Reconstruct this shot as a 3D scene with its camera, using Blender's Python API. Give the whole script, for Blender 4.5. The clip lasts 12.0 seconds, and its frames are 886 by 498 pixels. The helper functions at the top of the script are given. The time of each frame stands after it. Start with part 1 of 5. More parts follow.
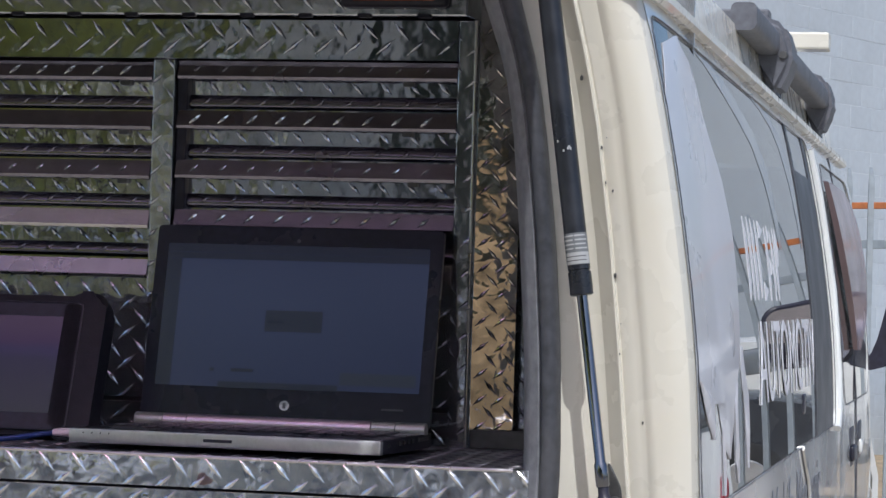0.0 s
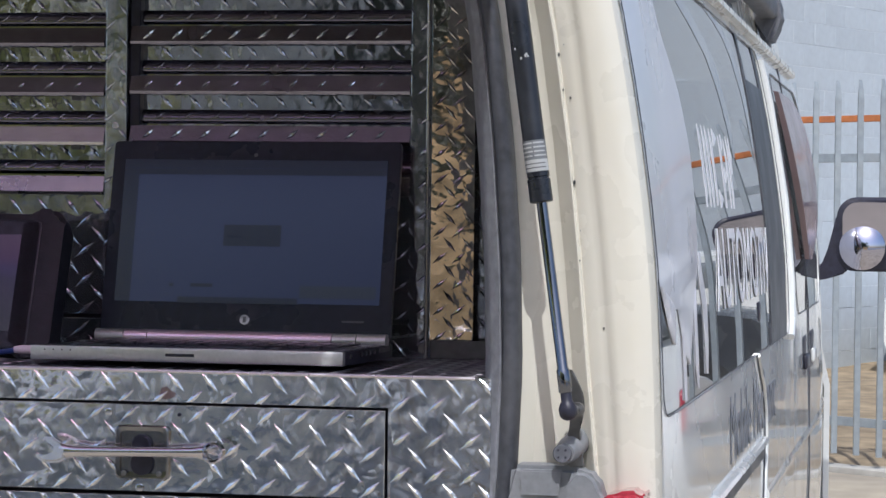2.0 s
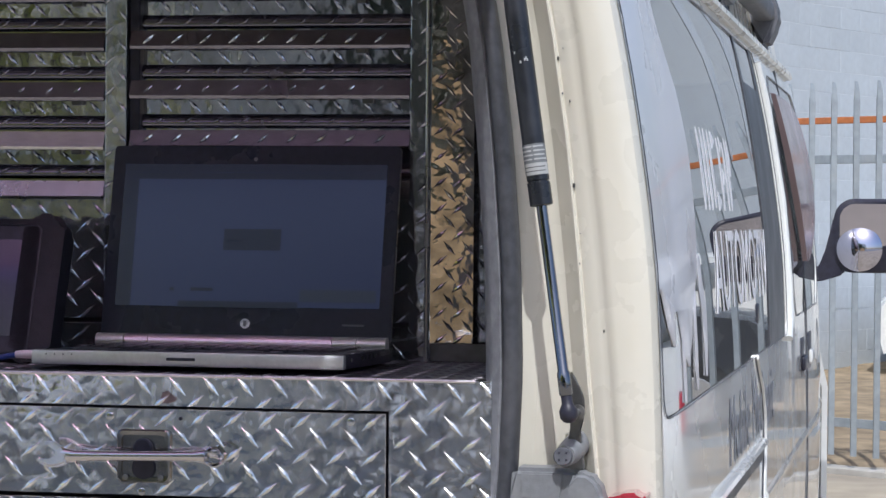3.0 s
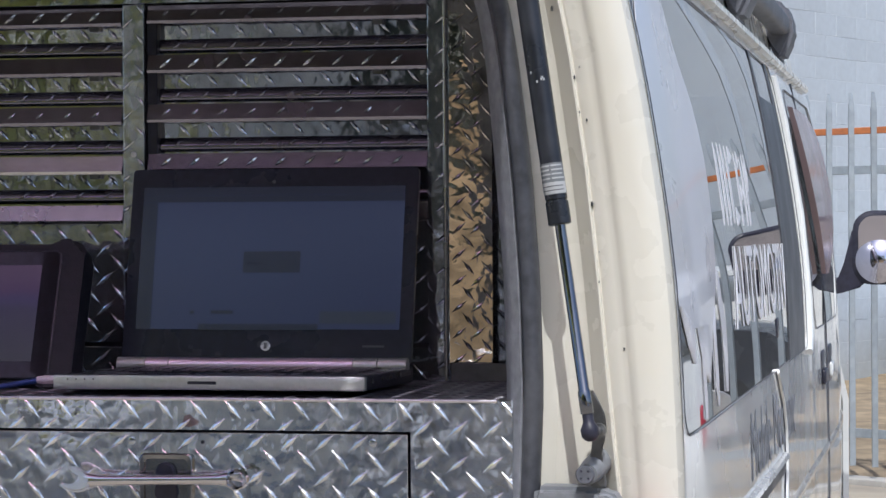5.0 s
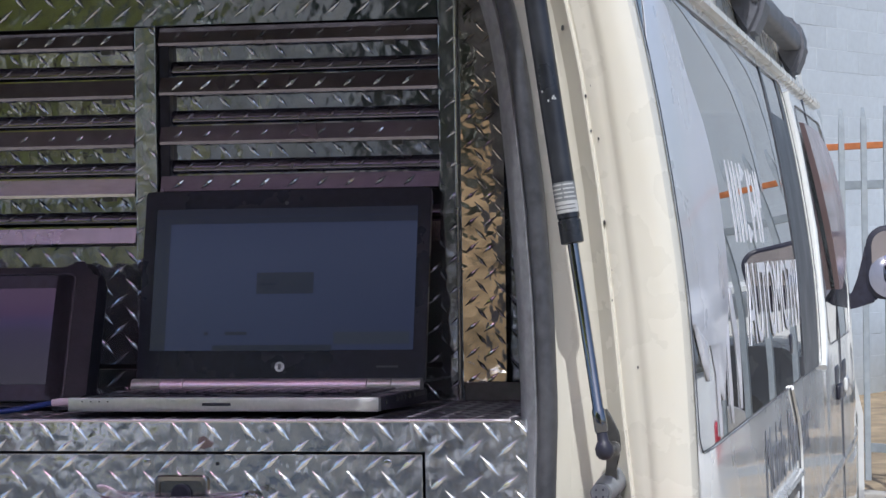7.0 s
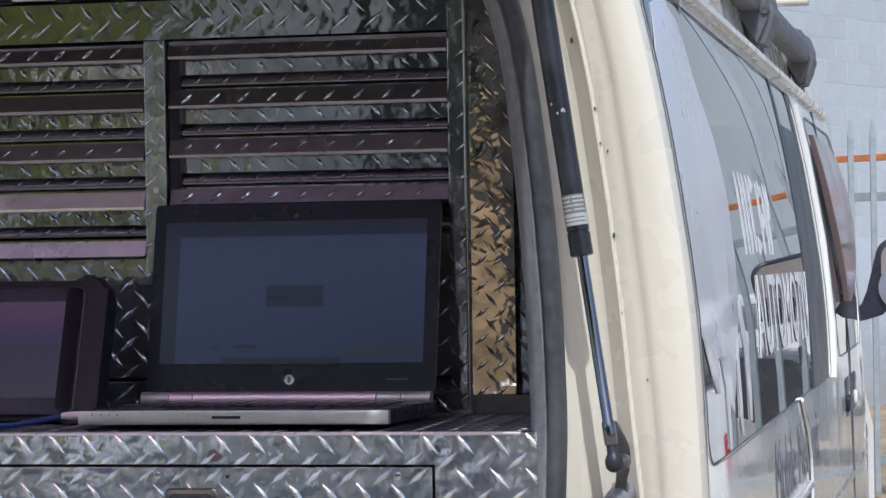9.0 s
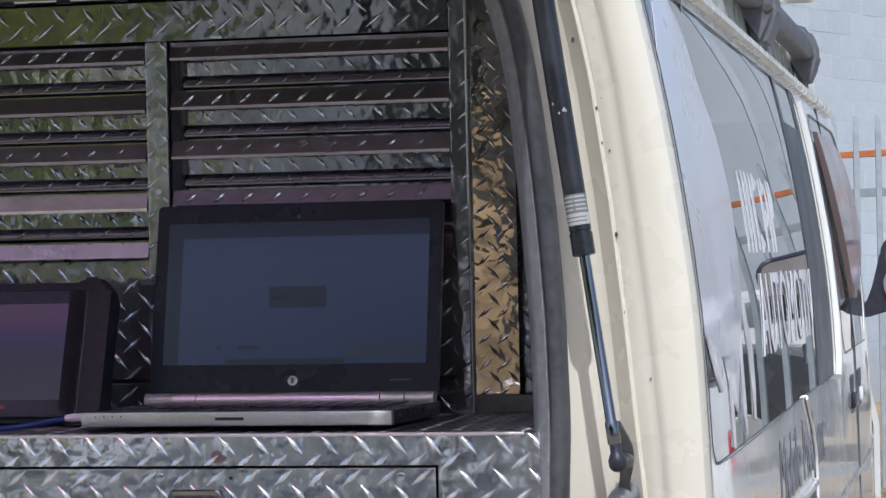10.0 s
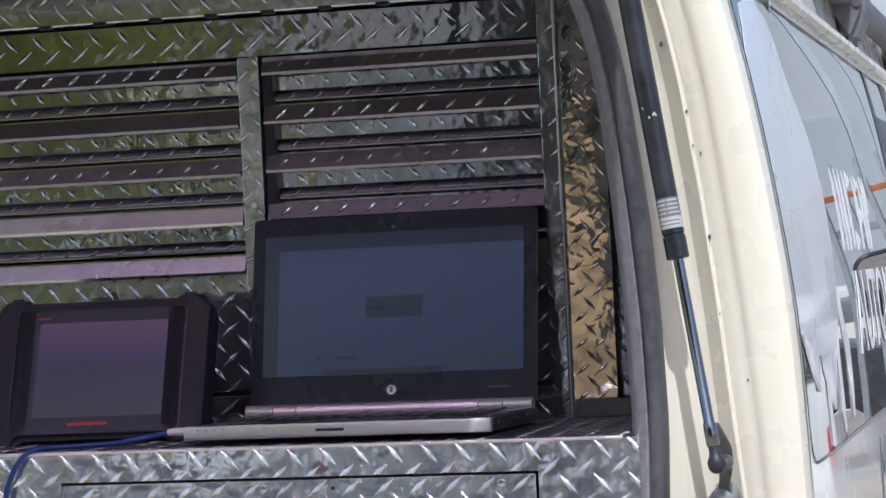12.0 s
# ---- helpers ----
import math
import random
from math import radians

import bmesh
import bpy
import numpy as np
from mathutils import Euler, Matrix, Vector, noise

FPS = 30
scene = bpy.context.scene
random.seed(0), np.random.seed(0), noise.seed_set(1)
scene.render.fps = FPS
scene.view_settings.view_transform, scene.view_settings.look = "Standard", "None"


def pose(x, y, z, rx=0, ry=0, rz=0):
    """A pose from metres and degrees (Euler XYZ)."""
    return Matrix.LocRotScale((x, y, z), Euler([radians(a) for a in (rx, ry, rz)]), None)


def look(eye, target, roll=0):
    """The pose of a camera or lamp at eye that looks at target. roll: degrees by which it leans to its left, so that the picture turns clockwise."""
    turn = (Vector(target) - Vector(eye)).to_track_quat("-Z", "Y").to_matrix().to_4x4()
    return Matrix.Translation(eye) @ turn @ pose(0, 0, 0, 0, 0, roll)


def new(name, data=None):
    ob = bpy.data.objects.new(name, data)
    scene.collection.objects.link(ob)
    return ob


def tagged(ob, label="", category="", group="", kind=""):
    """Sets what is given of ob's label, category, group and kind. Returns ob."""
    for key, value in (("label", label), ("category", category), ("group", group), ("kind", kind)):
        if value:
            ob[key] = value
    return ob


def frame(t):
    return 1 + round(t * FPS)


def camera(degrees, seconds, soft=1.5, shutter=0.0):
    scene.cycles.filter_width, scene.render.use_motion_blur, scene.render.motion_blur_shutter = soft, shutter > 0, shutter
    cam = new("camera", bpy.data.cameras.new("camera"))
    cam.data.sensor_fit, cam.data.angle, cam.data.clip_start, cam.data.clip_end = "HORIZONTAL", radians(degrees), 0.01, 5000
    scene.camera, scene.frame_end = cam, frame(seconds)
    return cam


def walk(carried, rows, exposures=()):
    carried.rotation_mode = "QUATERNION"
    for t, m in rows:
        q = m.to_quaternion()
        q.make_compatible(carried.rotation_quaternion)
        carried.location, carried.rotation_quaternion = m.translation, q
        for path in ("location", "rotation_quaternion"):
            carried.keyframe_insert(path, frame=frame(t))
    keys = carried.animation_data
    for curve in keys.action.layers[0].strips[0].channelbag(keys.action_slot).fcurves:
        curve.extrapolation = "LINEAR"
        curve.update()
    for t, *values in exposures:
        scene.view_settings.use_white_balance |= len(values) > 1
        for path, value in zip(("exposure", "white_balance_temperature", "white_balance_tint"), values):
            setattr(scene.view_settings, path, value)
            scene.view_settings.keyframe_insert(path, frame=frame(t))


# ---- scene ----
cam = camera(19.6, 12.0)
PATH = [
    (0, (0.567, -2.53, 1.427), (0.141, -0.576, 1.46), 1.7),
    (0.5, (0.561, -2.539, 1.423), (0.131, -0.586, 1.434), 1.6),
    (1, (0.559, -2.535, 1.417), (0.134, -0.581, 1.385), 1.0),
    (1.5, (0.549, -2.538, 1.408), (0.144, -0.58, 1.37), 0.8),
    (2, (0.554, -2.537, 1.413), (0.171, -0.574, 1.387), 0.7),
    (2.5, (0.551, -2.541, 1.412), (0.173, -0.578, 1.387), 0.7),
    (3, (0.551, -2.544, 1.414), (0.171, -0.58, 1.39), 0.5),
    (5, (0.551, -2.548, 1.419), (0.157, -0.587, 1.407), -0.3),
    (5.5, (0.551, -2.548, 1.417), (0.152, -0.589, 1.4083), -0.3),
    (6, (0.55, -2.549, 1.419), (0.149, -0.59, 1.413), -0.5),
    (6.5, (0.551, -2.552, 1.42), (0.149, -0.593, 1.42), -0.6),
    (7, (0.552, -2.551, 1.421), (0.148, -0.592, 1.423), -0.8),
    (9, (0.552, -2.552, 1.421), (0.141, -0.594, 1.433), -0.9),
    (9.5, (0.552, -2.551, 1.422), (0.139, -0.594, 1.433), -0.9),
    (10, (0.556, -2.55, 1.424), (0.14, -0.593, 1.434), -1.2),
    (10.5, (0.557, -2.553, 1.424), (0.125, -0.6, 1.432), -1.6),
    (11, (0.564, -2.555, 1.432), (0.113, -0.606, 1.438), -2.2),
    (11.5, (0.564, -2.564, 1.435), (0.097, -0.619, 1.443), -2.5),
    (12, (0.562, -2.565, 1.43), (0.073, -0.626, 1.444), -2.7),
]
walk(cam, [(t, look(eye, target, roll)) for t, eye, target, roll in PATH],
     [(0.0, 0.13, 5820, 11), (0.5, 0.24, 5820, 11), (3.0, 0.24, 5800, 11), (7.0, 0.28, 5800, 11), (9.5, 0.30, 5800, 11), (10.5, 0.40, 5800, 11), (12.0, 0.56, 5830, 11)])

# ---- world and sun ----
SUN_DIR = Vector((0.13, -0.55, 0.83)).normalized()
world = bpy.data.worlds.new("world")
scene.world = world
world.use_nodes = True
wn = world.node_tree
sky = wn.nodes.new("ShaderNodeTexSky")
sky.sky_type, sky.sun_disc = "NISHITA", False
sky.dust_density = 3.0
sky.sun_elevation = math.asin(SUN_DIR.z)
sky.sun_rotation = math.atan2(SUN_DIR.x, SUN_DIR.y)
wn.nodes["Background"].inputs["Strength"].default_value = 0.12
wn.links.new(sky.outputs[0], wn.nodes["Background"].inputs["Color"])
sun = new("sun", bpy.data.lights.new("sun", "SUN"))
sun.data.energy, sun.data.angle, sun.data.color = 2.85, radians(0.55), (1.0, 0.95, 0.86)
sun.matrix_world = look(SUN_DIR * 30, (0, 0, 0))
scene.view_settings.exposure = 0.0


# ---- materials ----
def material(name, color, rough=0.5, metal=0.0, grain=30.0, amount=0.12, bump=0.1, bump_scale=120.0,
             coat=0.0, stain=None, stain_scale=3.0, stain_amount=0.3, rough_vary=0.1, spec=0.5, objvary=0.0, bump_detail=3.0):
    """Principled surface with colour variation at two scales, gloss variation and fine relief."""
    m = bpy.data.materials.new(name)
    m.use_nodes = True
    t = m.node_tree
    b = t.nodes["Principled BSDF"]
    co = t.nodes.new("ShaderNodeTexCoord")
    src = co.outputs["Object"]

    def noise_tex(scale, detail=5.0):
        n = t.nodes.new("ShaderNodeTexNoise")
        n.inputs["Scale"].default_value, n.inputs["Detail"].default_value = scale, detail
        t.links.new(src, n.inputs["Vector"])
        return n

    def mix(kind, fac, a, c):
        x = t.nodes.new("ShaderNodeMix")
        x.data_type, x.blend_type = "RGBA", kind
        for sock, val in ((x.inputs[0], fac), (x.inputs[6], a), (x.inputs[7], c)):
            if isinstance(val, bpy.types.NodeSocket):
                t.links.new(val, sock)
            elif isinstance(val, (tuple, list)):
                sock.default_value = (*val[:3], 1)
            else:
                sock.default_value = val
        return x.outputs[2]

    def ramp(fac, lo, hi, a, c):
        r = t.nodes.new("ShaderNodeMapRange")
        r.inputs[1].default_value, r.inputs[2].default_value = lo, hi
        r.inputs[3].default_value, r.inputs[4].default_value = a, c
        t.links.new(fac, r.inputs[0])
        return r.outputs[0]

    g = noise_tex(grain)
    dark = tuple(c * (1 - amount) for c in color)
    light = tuple(min(1, c * (1 + amount)) for c in color)
    col = mix("MIX", ramp(g.outputs[0], 0.3, 0.7, 0, 1), dark, light)
    s = noise_tex(stain_scale, 7.0)
    if stain:
        col = mix("MIX", ramp(s.outputs[0], 0.5, 0.75, 0, stain_amount), col, stain)
    if objvary:
        info = t.nodes.new("ShaderNodeObjectInfo")
        col = mix("MULTIPLY", 1.0, col, mix("MIX", info.outputs["Random"], (1 - objvary,) * 3, (1, 1, 1)))
    t.links.new(col, b.inputs["Base Color"])
    b.inputs["Metallic"].default_value = metal
    t.links.new(ramp(s.outputs[0], 0.3, 0.75, max(0.02, rough - rough_vary), min(1, rough + rough_vary)), b.inputs["Roughness"])
    b.inputs["Specular IOR Level"].default_value = spec
    b.inputs["Coat Weight"].default_value = coat
    b.inputs["Coat Roughness"].default_value = 0.05
    if bump:
        n2 = noise_tex(bump_scale, bump_detail)
        bp = t.nodes.new("ShaderNodeBump")
        bp.inputs["Strength"].default_value, bp.inputs["Distance"].default_value = bump, 0.002
        t.links.new(n2.outputs[0], bp.inputs["Height"])
        t.links.new(bp.outputs[0], b.inputs["Normal"])
    return m


def glass_material(name, tint, rough=0.0, ior=1.45):
    m = bpy.data.materials.new(name)
    m.use_nodes = True
    b = m.node_tree.nodes["Principled BSDF"]
    b.inputs["Base Color"].default_value = (*tint, 1)
    b.inputs["Roughness"].default_value = rough
    b.inputs["Transmission Weight"].default_value = 1.0
    b.inputs["IOR"].default_value = ior
    return m


def graded(m, stops):
    """Run a screen's glow through several tints from bottom to top, standing for reflections."""
    t = m.node_tree
    co, sep, nz, add, rmp = (t.nodes.new(k) for k in ("ShaderNodeTexCoord", "ShaderNodeSeparateXYZ", "ShaderNodeTexNoise", "ShaderNodeMath", "ShaderNodeValToRGB"))
    nz.inputs["Scale"].default_value = 3.0
    add.operation = "MULTIPLY_ADD"
    add.inputs[1].default_value = 0.14
    t.links.new(co.outputs["Generated"], sep.inputs[0])
    t.links.new(co.outputs["Generated"], nz.inputs["Vector"])
    t.links.new(nz.outputs["Fac"], add.inputs[0])
    t.links.new(sep.outputs["Z"], add.inputs[2])
    t.links.new(add.outputs[0], rmp.inputs["Fac"])
    e = rmp.color_ramp.elements
    while len(e) < len(stops):
        e.new(0.5)
    for k, (p, c) in enumerate(stops):
        e[k].position = p
        e[k].color = (*c, 1)
    t.links.new(rmp.outputs["Color"], t.nodes["Principled BSDF"].inputs["Emission Color"])


def screen_material(name, color, glow, rough=0.12):
    m = bpy.data.materials.new(name)
    m.use_nodes = True
    b = m.node_tree.nodes["Principled BSDF"]
    b.inputs["Base Color"].default_value = (0.012, 0.013, 0.016, 1)
    b.inputs["Roughness"].default_value = rough
    b.inputs["Emission Color"].default_value = (*color, 1)
    b.inputs["Emission Strength"].default_value = glow
    return m


# The dark mottling also stands for patchy reflections in the plate.
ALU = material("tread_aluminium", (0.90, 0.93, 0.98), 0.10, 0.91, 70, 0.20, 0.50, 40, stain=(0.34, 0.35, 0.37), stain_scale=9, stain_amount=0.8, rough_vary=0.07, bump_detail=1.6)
# Darker, bluer copy of the cabinet metal; dim reflections are in its colour.
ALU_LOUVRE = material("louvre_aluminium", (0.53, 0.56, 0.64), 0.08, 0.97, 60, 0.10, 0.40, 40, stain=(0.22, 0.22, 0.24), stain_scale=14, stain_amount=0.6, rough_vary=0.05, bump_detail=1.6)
# Lip purple is the tailgate's dark reflection, put into the base colour.
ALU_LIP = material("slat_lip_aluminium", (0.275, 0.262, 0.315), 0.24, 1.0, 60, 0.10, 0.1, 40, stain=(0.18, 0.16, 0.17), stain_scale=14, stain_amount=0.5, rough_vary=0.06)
# Warm base puts part of the side panel's mirrored gold into its colour.
ALU_SIDE = material("warm_side_aluminium", (0.64, 0.605, 0.57), 0.08, 0.97, 40, 0.15, 0.60, 46, stain=(0.18, 0.17, 0.16), stain_scale=34, stain_amount=0.8, rough_vary=0.05, bump_detail=1.6)
# Base darkened for the dim surroundings this metal mirrors; likewise the worktop.
ALU_DARK = material("tread_aluminium_dimmed", (0.54, 0.57, 0.63), 0.11, 0.86, 60, 0.15, 0.42, 42, stain=(0.22, 0.22, 0.24), stain_scale=14, stain_amount=0.6, rough_vary=0.06, bump_detail=1.6)
WORKTOP = material("worktop_aluminium", (0.30, 0.28, 0.31), 0.40, 1.0, 60, 0.15, 0.10, 50, stain=(0.20, 0.19, 0.20), stain_scale=8, stain_amount=0.6, rough_vary=0.1)
ALU_SMOOTH = material("smooth_aluminium", (0.66, 0.65, 0.66), 0.30, 1.0, 40, 0.08, 0.04, 200, stain=(0.45, 0.44, 0.44), stain_scale=14, stain_amount=0.4)
CHROME = material("chrome", (0.62, 0.61, 0.64), 0.05, 1.0, 50, 0.05, 0.02, 300, rough_vary=0.05)
CHROME_WORN = material("worn_chrome", (0.58, 0.565, 0.59), 0.26, 1.0, 50, 0.08, 0.05, 200, rough_vary=0.05)
LATCH = material("dark_bright_steel", (0.26, 0.26, 0.27), 0.22, 1.0, 60, 0.15, 0.12, 120, stain=(0.14, 0.13, 0.12), stain_amount=0.4)
# Pink base stands for the mauve tailgate mirrored in the silver hinge.
HINGE = material("hinge_pink_sheen", (0.95, 0.80, 0.95), 0.42, 1.0, 200, 0.05, 0.03, 600)
# Chrome darkened to hold the dark surroundings the rod mirrors.
ROD = material("darkened_chrome", (0.22, 0.23, 0.26), 0.12, 1.0, 50, 0.08, 0.02, 300, rough_vary=0.05)
STEEL = material("dark_steel", (0.20, 0.20, 0.20), 0.42, 0.9, 60, 0.2, 0.15, 200, stain=(0.12, 0.10, 0.08), stain_amount=0.4)
CREAM = material("cream_white_paint", (0.70, 0.67, 0.58), 0.30, 0.0, 6, 0.03, 0.02, 40, coat=0.5, stain=(0.66, 0.61, 0.48), stain_scale=12, stain_amount=0.25)
WHITE = material("white_paint", (0.73, 0.74, 0.725), 0.28, 0.0, 6, 0.03, 0.01, 30, coat=1.0, stain=(0.62, 0.61, 0.57), stain_scale=6, stain_amount=0.25)
RUBBER = material("black_rubber", (0.055, 0.058, 0.07), 0.48, 0.0, 80, 0.3, 0.15, 300, stain=(0.10, 0.10, 0.11), stain_scale=10, stain_amount=0.5)
# Lighter copy of the grey trim, with sunlight put into its colour.
TRIM_LIGHT = material("sunlit_grey_trim", (0.25, 0.26, 0.29), 0.5, 0.0, 90, 0.2, 0.15, 400, stain=(0.11, 0.115, 0.13), stain_scale=8, stain_amount=0.6)
TRIM_GREY = material("grey_trim", (0.12, 0.125, 0.145), 0.55, 0.0, 90, 0.2, 0.15, 400, stain=(0.16, 0.16, 0.17), stain_scale=8, stain_amount=0.5)
PLASTIC_GREY = material("grey_plastic", (0.20, 0.21, 0.225), 0.5, 0.0, 120, 0.1, 0.12, 500, stain=(0.28, 0.28, 0.28), stain_scale=15, stain_amount=0.4)
PLASTIC_BLACK = material("black_plastic", (0.024, 0.024, 0.040), 0.40, 0.0, 100, 0.25, 0.10, 500, stain=(0.030, 0.030, 0.036), stain_scale=12, stain_amount=0.35, spec=0.4)
LID_BLACK = material("lid_black", (0.017, 0.019, 0.033), 0.30, 0.0, 100, 0.2, 0.06, 500, stain=(0.016, 0.018, 0.028), stain_scale=12, stain_amount=0.35, spec=0.3)
DECK = material("deck_black", (0.045, 0.042, 0.052), 0.26, 0.0, 100, 0.2, 0.06, 400, stain=(0.03, 0.03, 0.036), stain_scale=14, stain_amount=0.4)
RUBBER_CASE = material("rubber_case", (0.012, 0.011, 0.019), 0.5, 0.0, 100, 0.25, 0.2, 400, stain=(0.035, 0.03, 0.036), stain_scale=18, stain_amount=0.35, spec=0.3)
SILVER = material("silver_magnesium", (0.66, 0.66, 0.66), 0.38, 0.75, 200, 0.06, 0.05, 600, stain=(0.40, 0.39, 0.38), stain_scale=20, stain_amount=0.3)
STRUT_BLACK = material("strut_black", (0.016, 0.018, 0.024), 0.32, 0.0, 60, 0.2, 0.05, 200, stain=(0.06, 0.065, 0.08), stain_scale=20, stain_amount=0.4)
LABEL_WHITE = material("label_white", (0.42, 0.43, 0.43), 0.5, 0.0, 60, 0.08, 0.02, 200)
LABEL_GREY = material("label_grey", (0.15, 0.16, 0.17), 0.5, 0.0, 60, 0.1, 0.02, 200)
RED_LENS = material("red_lens", (0.40, 0.035, 0.055), 0.12, 0.0, 200, 0.25, 0.5, 160, coat=1.0, rough_vary=0.03)
CLEAR_LENS = material("clear_lens", (0.6, 0.58, 0.58), 0.12, 0.3, 200, 0.2, 0.5, 160, coat=1.0, rough_vary=0.03)
AMBER_LENS = material("amber_lens", (0.32, 0.06, 0.02), 0.25, 0.0, 200, 0.25, 0.4, 160, coat=0.6)
FILM_PALE = material("pale_film", (0.60, 0.60, 0.645), 0.32, 0.0, 4, 0.06, 0.12, 14, coat=0.4, stain=(0.72, 0.72, 0.80), stain_scale=7, stain_amount=0.4)
FILM_WHITE = material("white_film", (0.76, 0.76, 0.80), 0.4, 0.0, 20, 0.05, 0.04, 60)
FILM_DARK = material("dark_film", (0.15, 0.16, 0.19), 0.5, 0.0, 20, 0.1, 0.02, 60)
# Colours of two added boards, meant to be mirrored in the side panel.
LINING = material("tan_reflector", (0.78, 0.64, 0.42), 0.8, 0.0, 30, 0.12, 0.2, 120, stain=(0.3, 0.22, 0.13), stain_scale=4)
LINING_BROWN = material("brown_reflector", (0.17, 0.13, 0.09), 0.8, 0.0, 30, 0.15, 0.2, 120, stain=(0.08, 0.06, 0.045), stain_scale=5)
DARK_LINING = material("dark_lining", (0.06, 0.06, 0.065), 0.85, 0.0, 60, 0.2, 0.2, 160)
MAUVE = material("mauve_lining", (0.20, 0.14, 0.18), 0.7, 0.0, 30, 0.1, 0.1, 100)
FENCE_GALV = material("galvanised_steel", (0.36, 0.40, 0.43), 0.5, 0.35, 18, 0.12, 0.1, 60, stain=(0.46, 0.48, 0.49), stain_scale=5, stain_amount=0.5, objvary=0.15)
RUST = material("rust_paint", (0.50, 0.17, 0.055), 0.75, 0.0, 20, 0.2, 0.3, 80, stain=(0.30, 0.10, 0.05), stain_scale=6, stain_amount=0.6)
BLOCK = material("painted_block", (0.50, 0.545, 0.585), 0.7, 0.0, 14, 0.05, 0.4, 60, stain=(0.43, 0.46, 0.49), stain_scale=2.5, stain_amount=0.5, objvary=0.07)
MORTAR = material("painted_mortar", (0.60, 0.635, 0.66), 0.85, 0.0, 20, 0.08, 0.3, 60)
GROUND = material("concrete_ground", (0.365, 0.315, 0.24), 0.9, 0.0, 3, 0.18, 0.5, 40, stain=(0.20, 0.18, 0.155), stain_scale=0.8, stain_amount=0.7)
DIRT = material("dry_dirt", (0.28, 0.215, 0.135), 0.95, 0.0, 5, 0.3, 0.9, 18, stain=(0.14, 0.11, 0.07), stain_scale=2.2, stain_amount=0.8)
KERB = material("kerb_concrete", (0.42, 0.40, 0.36), 0.9, 0.0, 8, 0.15, 0.5, 50, stain=(0.25, 0.23, 0.2), stain_scale=3, stain_amount=0.6)
BARK = material("bark", (0.15, 0.11, 0.075), 0.9, 0.0, 20, 0.3, 0.8, 40)


def leaf_material(name, color, through_color):
    """Thin leaves: light scatters back and comes through; tint varies from clump to clump."""
    m = material(name, color, 0.5, 0.0, 3, 0.35, 0.0)
    t = m.node_tree
    tr = t.nodes.new("ShaderNodeBsdfTranslucent")
    tr.inputs["Color"].default_value = (*through_color, 1)
    mx = t.nodes.new("ShaderNodeMixShader")
    mx.inputs[0].default_value = 0.5
    out = t.nodes["Material Output"]
    t.links.new(t.nodes["Principled BSDF"].outputs[0], mx.inputs[1])
    t.links.new(tr.outputs[0], mx.inputs[2])
    t.links.new(mx.outputs[0], out.inputs["Surface"])
    return m


# Yellow-green raised so that the backlit leaves carry sunlight in their colour.
LEAF_SUN = leaf_material("leaf_sun_brightened", (0.46, 0.47, 0.14), (0.95, 0.92, 0.32))
LEAF_DARK = leaf_material("leaf_dark_green", (0.095, 0.115, 0.085), (0.26, 0.30, 0.20))
# Pale and warm because sunlight is put into the pier's colour.
BEIGE = material("sun_warmed_beige", (0.88, 0.76, 0.58), 0.9, 0.0, 5, 0.1, 0.3, 40, stain=(0.4, 0.34, 0.26))
TYRE = material("tyre", (0.022, 0.022, 0.023), 0.8, 0.0, 60, 0.2, 0.3, 200)
CABLE_BLUE = material("blue_cable", (0.008, 0.03, 0.16), 0.4, 0.0, 40, 0.1, 0.05, 200)
PLUG = material("pale_plug", (0.66, 0.55, 0.62), 0.45, 0.0, 40, 0.1, 0.05, 200)
RED_INK = material("red_ink", (0.34, 0.022, 0.02), 0.5, 0.0, 40, 0.05, 0.0)
GREY_INK = material("grey_ink", (0.10, 0.10, 0.11), 0.5, 0.0, 40, 0.05, 0.0)
BADGE = material("pale_badge", (0.72, 0.72, 0.74), 0.3, 0.4, 40, 0.05, 0.0)
GLASS = glass_material("tinted_glass", (0.42, 0.45, 0.46))
GLASS_SMOKE = material("smoky_acrylic", (0.26, 0.19, 0.205), 0.22, 0.0, 4, 0.15, 0.02, 20, stain=(0.32, 0.245, 0.26), stain_scale=5, spec=0.45)
GLASS_MAUVE = glass_material("mauve_tinted_glass", (0.74, 0.48, 0.62), 0.05)
MIRROR = material("mirror_glass", (0.56, 0.56, 0.66), 0.03, 1.0, 5, 0.02, 0.0, rough_vary=0.02)
SCREEN = screen_material("laptop_screen", (0.15, 0.185, 0.41), 0.085, 0.12)
SCREEN_DIM = screen_material("laptop_screen_dim", (0.10, 0.12, 0.24), 0.05, 0.16)
SCREEN_LIGHT = screen_material("laptop_screen_light", (0.24, 0.28, 0.42), 0.055, 0.16)
SCREEN_BAR = screen_material("laptop_screen_dark", (0.10, 0.12, 0.22), 0.060, 0.16)
TABLET_LOW = screen_material("tablet_screen_low", (0.17, 0.19, 0.24), 0.080, 0.12)


# ---- building helpers ----
def part(name, bm, mat, parent=None, label="", smooth=False, angle=40):
    """Links a bmesh as one mesh object, as a part of parent where one is given."""
    bmesh.ops.recalc_face_normals(bm, faces=bm.faces[:])
    me = bpy.data.meshes.new(name)
    bm.to_mesh(me)
    bm.free()
    me.materials.append(mat)
    if smooth:
        me.shade_smooth()
        me.set_sharp_from_angle(angle=radians(angle))
    ob = new(name, me)
    if parent is not None:
        ob.parent = parent
    return tagged(ob, label)


